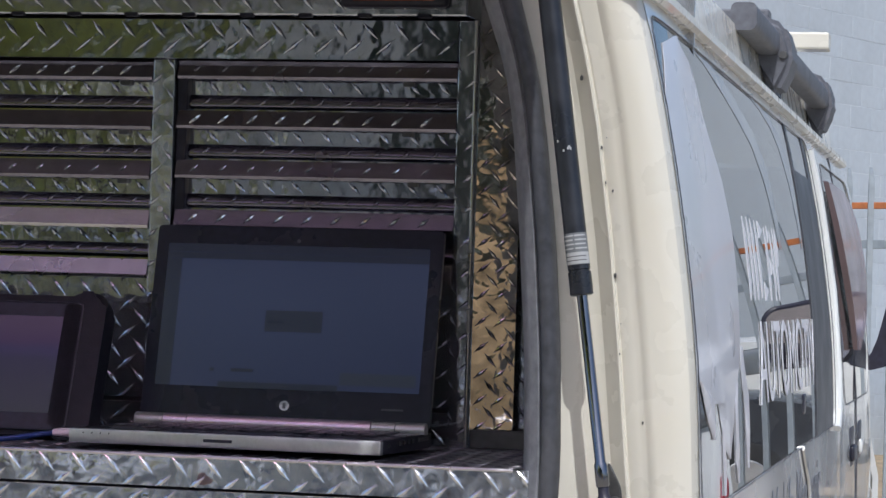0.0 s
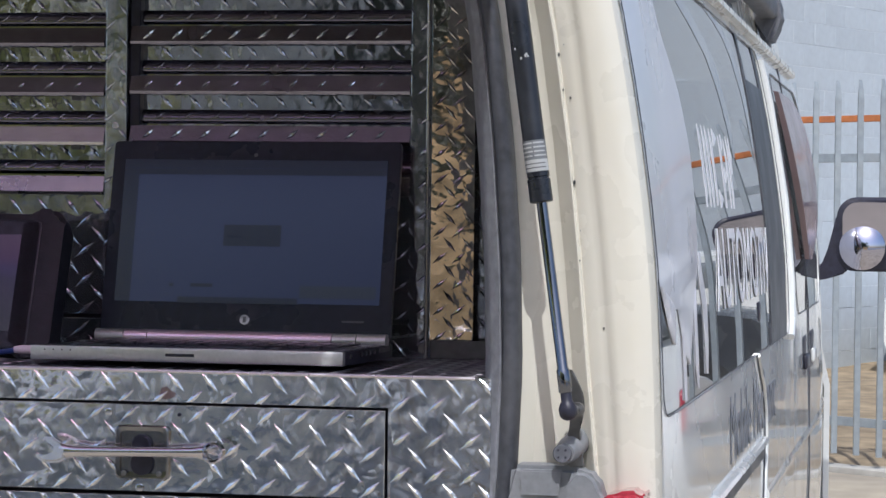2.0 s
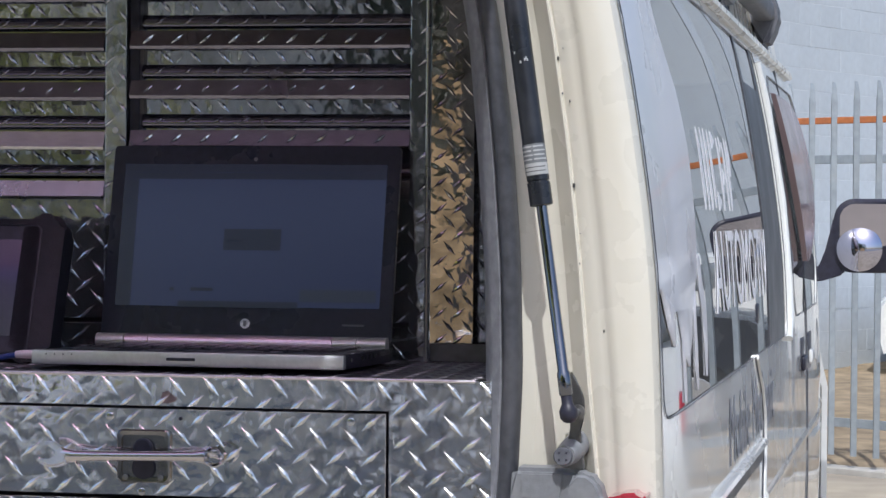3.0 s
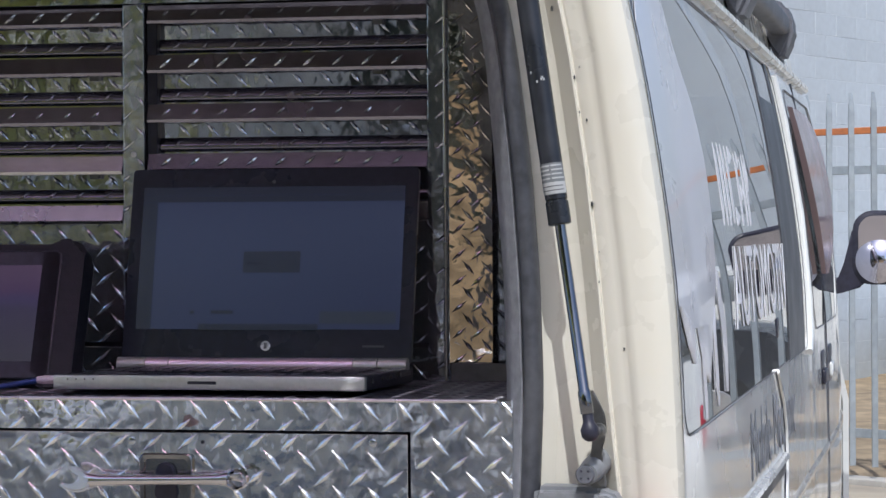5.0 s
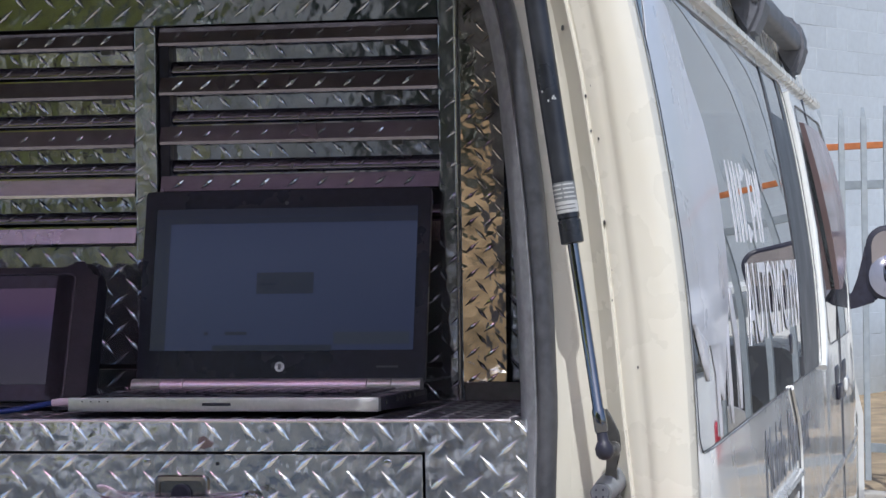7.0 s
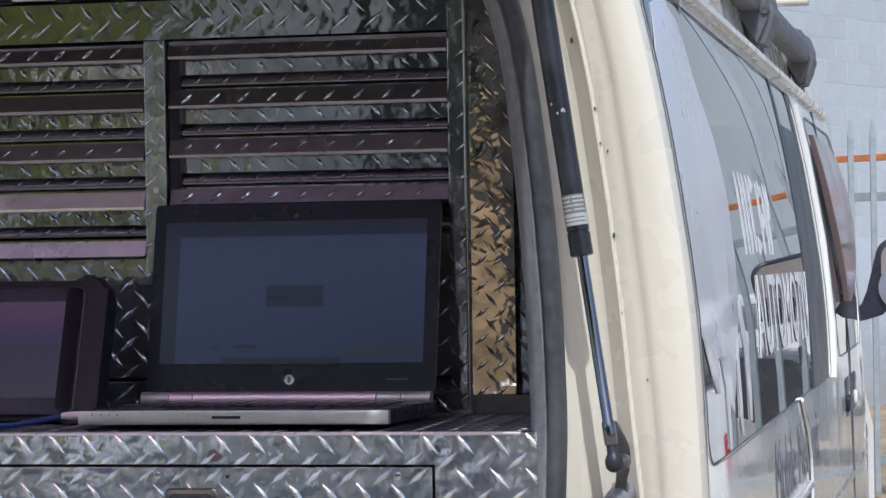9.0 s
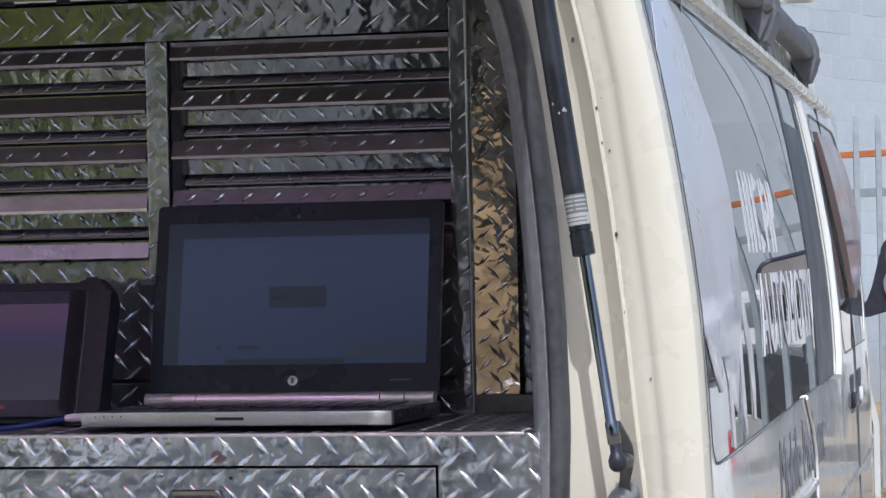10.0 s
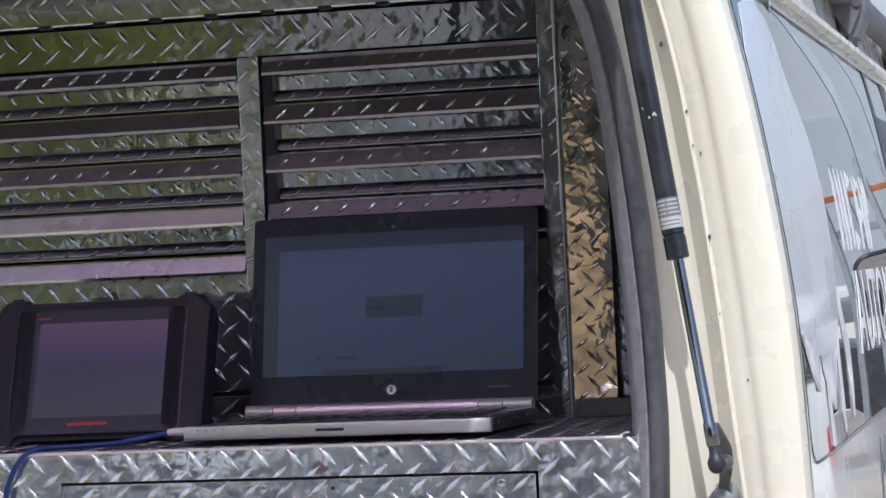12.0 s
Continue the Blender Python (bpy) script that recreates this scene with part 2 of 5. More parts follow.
def thing(name, label, category, group="", kind="", at=(0, 0, 0)):
    ob = new(name)
    ob.location = at
    return tagged(ob, label, category, group, kind)


def box(bm, x0, x1, y0, y1, z0, z1, bevel=0.0, seg=2):
    r = bmesh.ops.create_cube(bm, size=1.0, matrix=Matrix.LocRotScale(((x0 + x1) / 2, (y0 + y1) / 2, (z0 + z1) / 2), None, (x1 - x0, y1 - y0, z1 - z0)))
    if bevel:
        es = list({e for v in r["verts"] for e in v.link_edges})
        bmesh.ops.bevel(bm, geom=es, offset=bevel, segments=seg, affect="EDGES", profile=0.5)
    return bm


def tube(bm, pts, radius, seg=12, caps=True):
    """A round tube along the points; radius is a number or one per point."""
    pts = [Vector(p) for p in pts]
    rs = radius if isinstance(radius, (list, tuple)) else [radius] * len(pts)
    rings, side = [], None
    for i, p in enumerate(pts):
        d = (pts[min(i + 1, len(pts) - 1)] - pts[max(i - 1, 0)]).normalized()
        if side is None:
            side = d.orthogonal().normalized()
        side = (side - d * side.dot(d)).normalized()
        up = d.cross(side)
        rings.append([bm.verts.new(p + rs[i] * (math.cos(a) * side + math.sin(a) * up)) for a in (2 * math.pi * k / seg for k in range(seg))])
    for a, b in zip(rings, rings[1:]):
        for k in range(seg):
            bm.faces.new((a[k], a[(k + 1) % seg], b[(k + 1) % seg], b[k]))
    if caps:
        bm.faces.new(rings[0][::-1])
        bm.faces.new(rings[-1])
    return bm


def loft(bm, sections, closed=False, caps=False):
    """Skins rows of points; closed: each row is a loop."""
    rows = [[bm.verts.new(p) for p in s] for s in sections]
    n = len(rows[0])
    for a, b in zip(rows, rows[1:]):
        for k in range(n if closed else n - 1):
            bm.faces.new((a[k], a[(k + 1) % n], b[(k + 1) % n], b[k]))
    if caps:
        bm.faces.new(rows[0][::-1])
        bm.faces.new(rows[-1])
    return bm


def thicken(bm, t):
    bmesh.ops.recalc_face_normals(bm, faces=bm.faces[:])
    bmesh.ops.solidify(bm, geom=bm.faces[:], thickness=t)
    return bm


def prism(bm, outline, origin, u, v, n, depth):
    """A flat outline (pairs along u and v) pushed along n by depth."""
    o, u, v, n = Vector(origin), Vector(u), Vector(v), Vector(n)
    lo = [o + u * a + v * b for a, b in outline]
    return loft(bm, [lo, [p + n * depth for p in lo]], True, True)


def round_rect(w, h, r, seg=5):
    pts = []
    for cx, cy, a0 in ((w / 2 - r, h / 2 - r, 0), (-w / 2 + r, h / 2 - r, 90), (-w / 2 + r, -h / 2 + r, 180), (w / 2 - r, -h / 2 + r, 270)):
        for k in range(seg + 1):
            a = radians(a0 + 90 * k / seg)
            pts.append((cx + r * math.cos(a), cy + r * math.sin(a)))
    return pts


def lug(bm, c, along, across, n, length=0.0265, width=0.0064, height=0.0017):
    """One raised lug of a tread plate: a long pointed blade with steep flanks and a rounded crown."""
    c, a, s, top = c - n * 0.0003, along * (length / 2), across * (width / 2), n * height
    e1, e2 = bm.verts.new(c - a), bm.verts.new(c + a)
    ks = ((-0.52, 0.46, 0.66), (-0.12, 1.0, 1.0), (0.12, 1.0, 1.0), (0.52, 0.46, 0.66))
    rows = []
    for side, up in ((1.0, 0.0), (0.62, 0.82), (0.0, 1.12), (-0.62, 0.82), (-1.0, 0.0)):
        rows.append([bm.verts.new(c + a * k + s * (w * side) + top * (h * up)) for k, w, h in ks])
    for p, q in zip(rows, rows[1:]):
        bm.faces.new((e1, p[0], q[0]))
        bm.faces.new((e2, q[3], p[3]))
        for k in range(3):
            bm.faces.new((p[k], p[k + 1], q[k + 1], q[k]))


def lugs(bm, origin, u, v, u0, u1, v0, v1, pitch=0.0364, row=0.0179, phase=(0.0, 0.0), size=1.0, keep=None):
    """Rows of lugs, leaning by turns to either side, over a stretch of the plane (origin; u, v)."""
    o, u, v = Vector(origin), Vector(u), Vector(v)
    n = u.cross(v)
    rng = random.Random(7)
    for j in range(math.floor(v0 / row) - 1, math.ceil(v1 / row) + 2):
        for i in range(math.floor(u0 / pitch) - 1, math.ceil(u1 / pitch) + 2):
            a = (i + (0.5 if j % 2 else 0.0)) * pitch + phase[0]
            b = j * row + phase[1]
            m = 0.0082 * size
            if not (u0 + m < a < u1 - m and v0 + m * 0.55 < b < v1 - m * 0.55) or (keep and not keep(a, b)):
                continue
            ang = radians((132 if j % 2 == 0 else 39) + rng.uniform(-2, 2))
            d = u * math.cos(ang) + v * math.sin(ang)
            lug(bm, o + u * a + v * b, d, n.cross(d), n, 0.0315 * size, 0.0060 * size, 0.0023 * size)


def plate(bm, x0, x1, z0, z1, y, depth=0.003, bevel=0.0006, keep=None, phase=(0, 0), size=1.0, pitch=0.0364, row=0.0179):
    """An upright tread plate that faces -y."""
    box(bm, x0, x1, y, y + depth, z0, z1, bevel, 1)
    lugs(bm, (0, y, 0), (1, 0, 0), (0, 0, 1), x0, x1, z0, z1, pitch, row, phase, size, keep)
    for v in bm.verts:
        v.co.x, v.co.z = min(x1, max(x0, v.co.x)), min(z1, max(z0, v.co.z))
    return bm


def screw(name, x, y, z, parent, mat, r=0.0042):
    bm = bmesh.new()
    tube(bm, [(x, y + 0.001, z), (x, y - 0.0012, z), (x, y - 0.0018, z)], [r, r, r * 0.7], 12)
    box(bm, x - r * 0.5, x + r * 0.5, y - 0.0022, y - 0.0017, z - 0.0004, z + 0.0004)
    return part(name, bm, mat, parent, "small round screw head", True)


# ---- ground, wall, fence ----
def ground_sheet():
    bm = bmesh.new()
    ring = [0, 2, 5, 9, 14, 20, 30, 60, 200, 1500]
    rows = [[(r * math.cos(a), r * math.sin(a), 0.0) for a in (2 * math.pi * k / 40 for k in range(40))] for r in ring[1:]]
    loft(bm, rows, True)
    c = bm.verts.new((0, 0, 0))
    bm.verts.ensure_lookup_table()
    for k in range(40):
        bm.faces.new((c, bm.verts[k], bm.verts[(k + 1) % 40]))
    ob = part("ground", bm, GROUND)
    return tagged(ob, "pale worn concrete ground with stains", "ground", kind="structure")


ground_sheet()
# Unseen asphalt sheet, added to darken what the tread plate mirrors.
bm = bmesh.new()
box(bm, -60, 60, -40, -5.0, -0.2, 0.006)
ROAD = material("asphalt", (0.20, 0.21, 0.23), 0.85, 0.0, 4, 0.25, 0.6, 60, stain=(0.055, 0.058, 0.065), stain_scale=0.35, stain_amount=0.7)
tagged(part("road", bm, ROAD), "unseen grey asphalt behind the van, added to darken the metal's reflections", "road", kind="structure")
FENCE_AT, FENCE_DIR = Vector((0.10, 12.0, 0.0)), Vector((0.81, -0.586, 0.0)).normalized()
FENCE_N = Vector((-FENCE_DIR.y, FENCE_DIR.x, 0))   # away from the van
fence_turn = math.degrees(math.atan2(FENCE_DIR.y, FENCE_DIR.x))


def strip(name, mat, label, category, s0, s1, n0, n1, z0, z1, seed, lumps):
    """A long low strip beside the fence, with an uneven top."""
    bm = bmesh.new()
    rng = random.Random(seed)
    rows = []
    for k in range(61):
        s = s0 + (s1 - s0) * k / 60
        rows.append([FENCE_AT + FENCE_DIR * s + FENCE_N * (n0 + (n1 - n0) * j / 10) + Vector((0, 0, (z1 + rng.uniform(-lumps, lumps)) if 0 < j < 10 else z0)) for j in range(11)])
    loft(bm, rows)
    return tagged(part(name, bm, mat, None, "", True), label, category, kind="structure")


strip("dirt_bed", DIRT, "bare brown dirt strip behind the fence", "dirt", -8, 14, 0.10, 9.5, -0.02, 0.05, 3, 0.03)
bm = bmesh.new()
for k in range(20):
    box(bm, -8 + k * 1.1, -8 + k * 1.1 + 1.09, -0.10, 0.08, -0.05, 0.035, 0.008, 2)
kerb = part("kerb", bm, KERB, None, "", True)
kerb.matrix_world = Matrix.Translation(FENCE_AT) @ pose(0, 0, 0, 0, 0, fence_turn)
tagged(kerb, "low concrete kerb under the steel fence", "kerb", kind="structure")

fence = thing("palisade_fence", "galvanised steel palisade fence with a rusty orange top rail", "fence")
fence.matrix_world = Matrix.Translation(FENCE_AT) @ pose(0, 0, 0, 0, 0, fence_turn)


def pale_mesh():
    bm = bmesh.new()
    w, d = 0.022, 0.012
    prof = [(-w, d), (-w * 0.45, 0), (0, -d * 0.7), (w * 0.45, 0), (w, d)]
    back = [(w, d + 0.003), (w * 0.45, 0.003), (0, -d * 0.7 + 0.003), (-w * 0.45, 0.003), (-w, d + 0.003)]
    loop = prof + back
    secs = [[(x * k, y, z) for x, y in loop] for z, k in ((0.10, 1), (2.09, 1), (2.14, 0.80), (2.18, 0.42), (2.20, 0.10))]
    loft(bm, secs, True, True)
    me = bpy.data.meshes.new("pale")
    bmesh.ops.recalc_face_normals(bm, faces=bm.faces[:])
    bm.to_mesh(me)
    bm.free()
    me.materials.append(FENCE_GALV)
    return me


PALE = pale_mesh()
for k in range(-36, 84):
    o = new("pale", PALE)
    o.parent = fence
    o.location = (k * 0.158, -0.03, 0)
for z, mat, lab, h in ((1.985, RUST, "rusty orange top rail", 0.018), (1.765, FENCE_GALV, "grey steel rail", 0.024), (0.285, FENCE_GALV, "grey steel rail", 0.026)):
    bm = bmesh.new()
    box(bm, -5.8, 13.3, -0.018, -0.012, z - h, z + h, 0.002, 1)
    box(bm, -5.8, 13.3, -0.012, 0.03, z - h, z - h + 0.006, 0.002, 1)
    part("rail", bm, mat, fence, lab)
for k in range(-2, 5):
    bm = bmesh.new()
    box(bm, k * 2.75 - 0.7, k * 2.75 - 0.6, 0.03, 0.10, 0.0, 2.02, 0.006, 1)
    part("post", bm, FENCE_GALV, fence)

# block wall, a long way behind the fence
WALL_AT, WALL_TURN = Vector((-0.62, 21.0, 0)), 65.0
wall = new("wall_block")
wall.matrix_world = Matrix.Translation(WALL_AT) @ pose(0, 0, 0, 0, 0, WALL_TURN)
tagged(wall, "pale blue-grey painted concrete block wall", "wall", kind="structure")

# ---- planting, pier and bank added behind the viewer, seen only in the metal ----
def leaf_mesh(bm, centre, rad, count, rng, size):
    for _ in range(count):
        d = Vector((rng.gauss(0, 1), rng.gauss(0, 1), rng.gauss(0, 1))).normalized() * (rng.random() ** 0.4)
        p = centre + Vector((d.x * rad[0], d.y * rad[1], d.z * rad[2]))
        a = Vector((rng.gauss(0, 1), rng.gauss(0, 1), rng.gauss(0, 1))).normalized()
        b = a.orthogonal().normalized()
        s = size * rng.uniform(0.6, 1.4)
        f = [bm.verts.new(p + a * s), bm.verts.new(p + b * s * 0.45), bm.verts.new(p - a * s), bm.verts.new(p - b * s * 0.45)]
        bm.faces.new(f)


def tree(x, y, h, spread, leaf, label, seed, low=0.25):
    rng = random.Random(seed)
    t = thing("tree", label, "tree", at=(x, y, 0))
    bm = bmesh.new()
    tube(bm, [(0, 0, 0), (0.03, 0.02, h * 0.3), (-0.02, 0.05, h * 0.7)], [0.11, 0.08, 0.03], 8)
    tips = []
    for k in range(9):
        a, z = rng.uniform(0, 6.28), h * rng.uniform(low, 0.75)
        tip = Vector((math.cos(a) * spread * rng.uniform(0.4, 0.9), math.sin(a) * spread * rng.uniform(0.4, 0.9), z + h * rng.uniform(0.05, 0.22)))
        tube(bm, [(0, 0, z * 0.8), tip * 0.5 + Vector((0, 0, z * 0.35)), tip], [0.04, 0.025, 0.01], 6)
        tips.append(tip)
    part("trunk", bm, BARK, t, "", True)
    bm = bmesh.new()
    for tip in tips + [Vector((0, 0, h * 0.85))]:
        leaf_mesh(bm, tip, (spread * 0.5, spread * 0.5, h * 0.16), 400, rng, 0.10)
    part("crown", bm, leaf, t)


# Trees seen only mirrored; the back rows are added to block sky.
for k, (x, y, h, s, leaf) in enumerate(((-9.5, -9, 5.4, 1.7, LEAF_SUN), (-7.4, -9.6, 4.9, 1.6, LEAF_SUN), (-5.8, -9.0, 5.2, 1.5, LEAF_SUN), (-4.3, -9.4, 4.9, 1.2, LEAF_SUN),
                                        (-1.7, -10.5, 5.6, 1.6, LEAF_DARK), (0.4, -13, 5.4, 1.8, LEAF_DARK), (3.1, -13.5, 5.6, 1.8, LEAF_DARK), (-2.9, -14, 8.0, 2.4, LEAF_DARK), (-0.3, -14.5, 8.2, 2.5, LEAF_DARK), (2.2, -14, 7.6, 2.4, LEAF_DARK), (1.5, -14, 6.5, 2.0, LEAF_DARK), (4.6, -13, 7.0, 2.2, LEAF_DARK), (1.9, -12.3, 4.4, 1.9, LEAF_DARK), (2.8, -12.6, 4.6, 1.9, LEAF_DARK), (-4.3, -14.6, 8.0, 2.5, LEAF_DARK), (-3.7, -12.4, 6.0, 1.8, LEAF_DARK), (-2.2, -12.2, 6.2, 1.8, LEAF_DARK), (-6.5, -13, 7.8, 2.4, LEAF_SUN), (-10, -13, 7.8, 2.4, LEAF_SUN))):
    tree(x, y, h, s, leaf, "unseen yellow-green bushy tree, sunlight put into its leaf colour" if leaf is LEAF_SUN else "unseen dark green leafy tree added for dark reflections", 20 + k, 0.08)
# Unseen pier, added for cream patches mirrored in the louvres.
bm = bmesh.new()
box(bm, -3.45, -2.6, -10.4, -9.9, 0, 3.3, 0.03, 2)
box(bm, -3.52, -2.53, -10.45, -9.85, 3.3, 3.42, 0.02, 2)
# Unseen sloping bank, added so that the side panel mirrors gold.
TAN = material("dry_earth", (0.62, 0.41, 0.19), 0.9, 0.0, 5, 0.1, 0.3, 40, stain=(0.5, 0.37, 0.2))
low = bmesh.new()
bank = random.Random(4)
loft(low, [[(x, -6.4 - 0.28 * k - 0.1 * math.sin(x * 2.1), (0.0, 0.12, 0.42, 0.75, 1.08, 1.38, 1.62, 1.74, 1.50, 0.0)[k] + (bank.uniform(-0.07, 0.07) if 0 < k < 9 else 0)) for k in range(10)] for x in np.linspace(0.75, 3.7, 16)])
tagged(part("earth_bank", low, TAN, None, "", True), "unseen tan earth bank added for the side panel's gold reflection", "bank", kind="structure")
tagged(part("rendered_pier", bm, BEIGE), "unseen beige pier added for cream reflections in the louvres", "pier")


# ---- parked cars ----
# Grey base stands for sky mirrored in the car windows.
CAR_GLASS = material("sky_grey_car_glass", (0.20, 0.22, 0.24), 0.08, 0.0, 8, 0.15, 0.0, coat=1.0)


def hatchback(x, y, turn, label, paint):
    """A small hatchback; its tail faces local -y."""
    car = thing("parked_car", label, "car", at=(x, y, 0))
    car.rotation_euler[2] = radians(turn)
    prof = [(-2.0, 0.35), (-2.06, 0.55), (-2.02, 0.80), (-1.95, 0.95), (-1.80, 1.20), (-1.45, 1.45), (-0.4, 1.50), (0.35, 1.40), (1.00, 1.02), (1.75, 0.86), (2.02, 0.68), (2.05, 0.40)]
    bm = bmesh.new()
    secs = []
    for k in range(13):
        f = -1 + 2 * k / 12
        secs.append([(0.84 * f * (1 - 0.10 * max(0, (z - 0.95) / 0.5)), yy * (1 - 0.05 * f ** 4), z * (1 - 0.05 * f ** 6) + 0.02) for yy, z in prof] + [(0.84 * f, 1.9, 0.24), (0.84 * f, -1.9, 0.24)])
    loft(bm, secs, True, True)
    part("body", bm, paint, car, "", True, 50)
    for sx_ in (-1, 1):
        bm = bmesh.new()
        box(bm, sx_ * 0.73 - 0.05, sx_ * 0.73 + 0.05, -2.075, -1.88, 0.66, 0.84, 0.03, 3)
        part("tail_light", bm, RED_LENS, car, "red tail light", True)
        for wy in (-1.25, 1.25):
            bm = bmesh.new()
            tube(bm, [(sx_ * 0.66, wy, 0.30), (sx_ * 0.68, wy, 0.30), (sx_ * 0.84, wy, 0.30), (sx_ * 0.86, wy, 0.30)], [0.26, 0.30, 0.30, 0.26], 28)
            wheel = part("wheel", bm, TYRE, car, "black tyre", True)
            bm = bmesh.new()
            tube(bm, [(sx_ * 0.84, wy, 0.30), (sx_ * 0.868, wy, 0.30)], [0.20, 0.17], 24)
            part("rim", bm, SILVER, wheel, "silver wheel rim", True)
    bm = bmesh.new()
    box(bm, -0.60, 0.60, -1.92, -1.60, 1.02, 1.32, 0.05, 3)
    bmesh.ops.rotate(bm, verts=bm.verts[:], cent=(0, -1.76, 1.17), matrix=Matrix.Rotation(radians(-20), 3, "X"))
    part("rear_window", bm, CAR_GLASS, car, "rear window, coloured grey for a sky reflection", True)
    for sx_ in (-1, 1):
        bm = bmesh.new()
        box(bm, sx_ * 0.79 - 0.03, sx_ * 0.79 + 0.03, -1.45, 0.35, 1.02, 1.34, 0.04, 3)
        part("side_window", bm, CAR_GLASS, car, "side window, coloured grey for a sky reflection", True)
    return car


hatchback(2.05, 21.3, 84, "white hatchback parked on the dirt behind the fence", WHITE)
hatchback(2.55, 8.5, -24, "white hatchback with red tail lights parked beside the van", WHITE)
# Added car, out of direct view, to darken the side window's reflection.
CHARCOAL = material("charcoal_paint", (0.05, 0.053, 0.06), 0.3, 0.0, 6, 0.1, 0.01, 30, coat=0.6)
hatchback(3.05, 15.4, 84, "unseen dark grey hatchback added to darken the window's reflection", CHARCOAL)

# ---- the van ----
XC = -0.56


def sx(z, y=0.0):
    """The van's flank: how far out it stands at a height and a length."""
    zs = (0.30, 0.55, 0.95, 1.20, 1.37, 1.53, 1.65, 1.73, 1.80)
    xs = (0.262, 0.285, 0.293, 0.287, 0.279, 0.257, 0.234, 0.215, 0.19)
    return float(np.mean(np.interp([z + 0.02 * k for k in range(-3, 4)], zs, xs))) - 0.055 * max(0.0, y - 3.1) ** 2 - 0.0055 * max(0.0, 1 - max(0.0, y) / 0.25) ** 4


van = thing("van", "cream-white delivery van with its tailgate open, parked on concrete", "van")


def flank_ring(name, outer, inner, radius, label="", mat=None):
    """A panel of the flank (y0, y1, z0, z1) round a window opening with rounded corners."""
    bm = bmesh.new()
    y0, y1, z0, z1 = inner
    loop = [((y0 + y1) / 2 + a, (z0 + z1) / 2 + b) for a, b in round_rect(y1 - y0, z1 - z0, radius, 6)]
    dense = []
    for k, p in enumerate(loop):
        q = loop[(k + 1) % len(loop)]
        n = max(1, int(math.hypot(q[0] - p[0], q[1] - p[1]) / 0.06))
        dense += [(p[0] + (q[0] - p[0]) * i / n, p[1] + (q[1] - p[1]) * i / n) for i in range(n)]
    cy, cz = (y0 + y1) / 2, (z0 + z1) / 2
    rows = []
    for f in (0.0, 0.12, 0.35, 0.65, 1.0):
        row = []
        for a, b in dense:
            ea = outer[1] if a > y1 - radius * 0.7 else outer[0] if a < y0 + radius * 0.7 else a
            eb = outer[3] if b > z1 - radius * 0.7 else outer[2] if b < z0 + radius * 0.7 else b
            ya, zb = a + (ea - a) * f, b + (eb - b) * f
            row.append((sx(zb, ya), ya, zb))
        rows.append(row)
    rows.insert(0, [(x - 0.025, a, b) for x, a, b in rows[0]])
    loft(bm, rows, True)
    part(name, bm, mat or WHITE, van, label, True, 35)
    bm = bmesh.new()
    ring = [(sx(b, a) + 0.001, a, b) for a, b in dense]
    tube(bm, ring + ring[:2], 0.0007, 8, False)
    part("window_seal", bm, RUBBER, van, "black rubber window seal", True)
    return dense


def flank_grid(y0, y1, z0, z1, off, ny, nz):
    return [[(sx(z0 + (z1 - z0) * j / nz, y0 + (y1 - y0) * i / ny) + off, y0 + (y1 - y0) * i / ny, z0 + (z1 - z0) * j / nz) for j in range(nz + 1)] for i in range(ny + 1)]


Z_BELT, Z_HEAD = 1.213, 1.712
flank_ring("quarter_panel", (0.010, 2.20, 0.95, 1.745), (0.016, 2.06, Z_BELT, Z_HEAD), 0.03, "white painted side panel")
flank_ring("front_door", (2.205, 3.68, 0.95, 1.745), (2.30, 3.24, Z_BELT + 0.02, Z_HEAD - 0.02), 0.10, "white front door")
for name, y0, y1 in (("window_glass", 0.012, 2.07), ("door_glass", 2.29, 3.25)):
    bm = bmesh.new()
    loft(bm, flank_grid(y0, y1, Z_BELT - 0.006, Z_HEAD + 0.006, -0.0012, 30, 24))
    thicken(bm, 0.002)
    g = part(name, bm, GLASS, van, "dark tinted side window", True)
    g.visible_shadow = False
# sill panels, split at the sliding door's rear edge
for name, y0, y1 in (("rear_side_panel", 0.010, 1.335), ("sliding_door", 1.343, 2.70), ("front_door_skin", 2.708, 3.90)):
    bm = bmesh.new()
    loft(bm, flank_grid(y0, y1, 0.32, 0.952, 0.0, 24, 12))
    thicken(bm, 0.012)
    part(name, bm, WHITE, van, "", True)
# sliding door's edge: a narrow dark shut line with a pale lip
seam = [(1.262, 1.212), (1.30, 1.19), (1.36, 1.16), (1.40, 1.12), (1.405, 1.07), (1.38, 1.03), (1.36, 0.98), (1.35, 0.80), (1.345, 0.40)]
bm = bmesh.new()
tube(bm, [(sx(z, y) + 0.0004, y, z) for y, z in seam], 0.0014, 6)
part("shut_line", bm, RUBBER, van, "dark door shut line")
bm = bmesh.new()
tube(bm, [(sx(z, y + 0.012) + 0.0008, y + 0.012, z) for y, z in seam], 0.0042, 8)
part("door_edge", bm, WHITE, van, "white door edge", True)
bm = bmesh.new()
tube(bm, [(sx(z, 2.71) + 0.001, 2.71, z) for z in (1.72, 1.5, 1.25, 1.1, 0.9, 0.6, 0.4)], 0.002, 6)
part("shut_line", bm, RUBBER, van, "dark door shut line")
# track of the sliding door
bm = bmesh.new()
loft(bm, [[(sx(1.07, y) + a, y, 1.072 + b) for a, b in ((-0.005, 0.013), (0.007, 0.010), (0.009, 0.004), (-0.004, 0.001))] for y in np.linspace(0.10, 1.385, 20)], True, True)
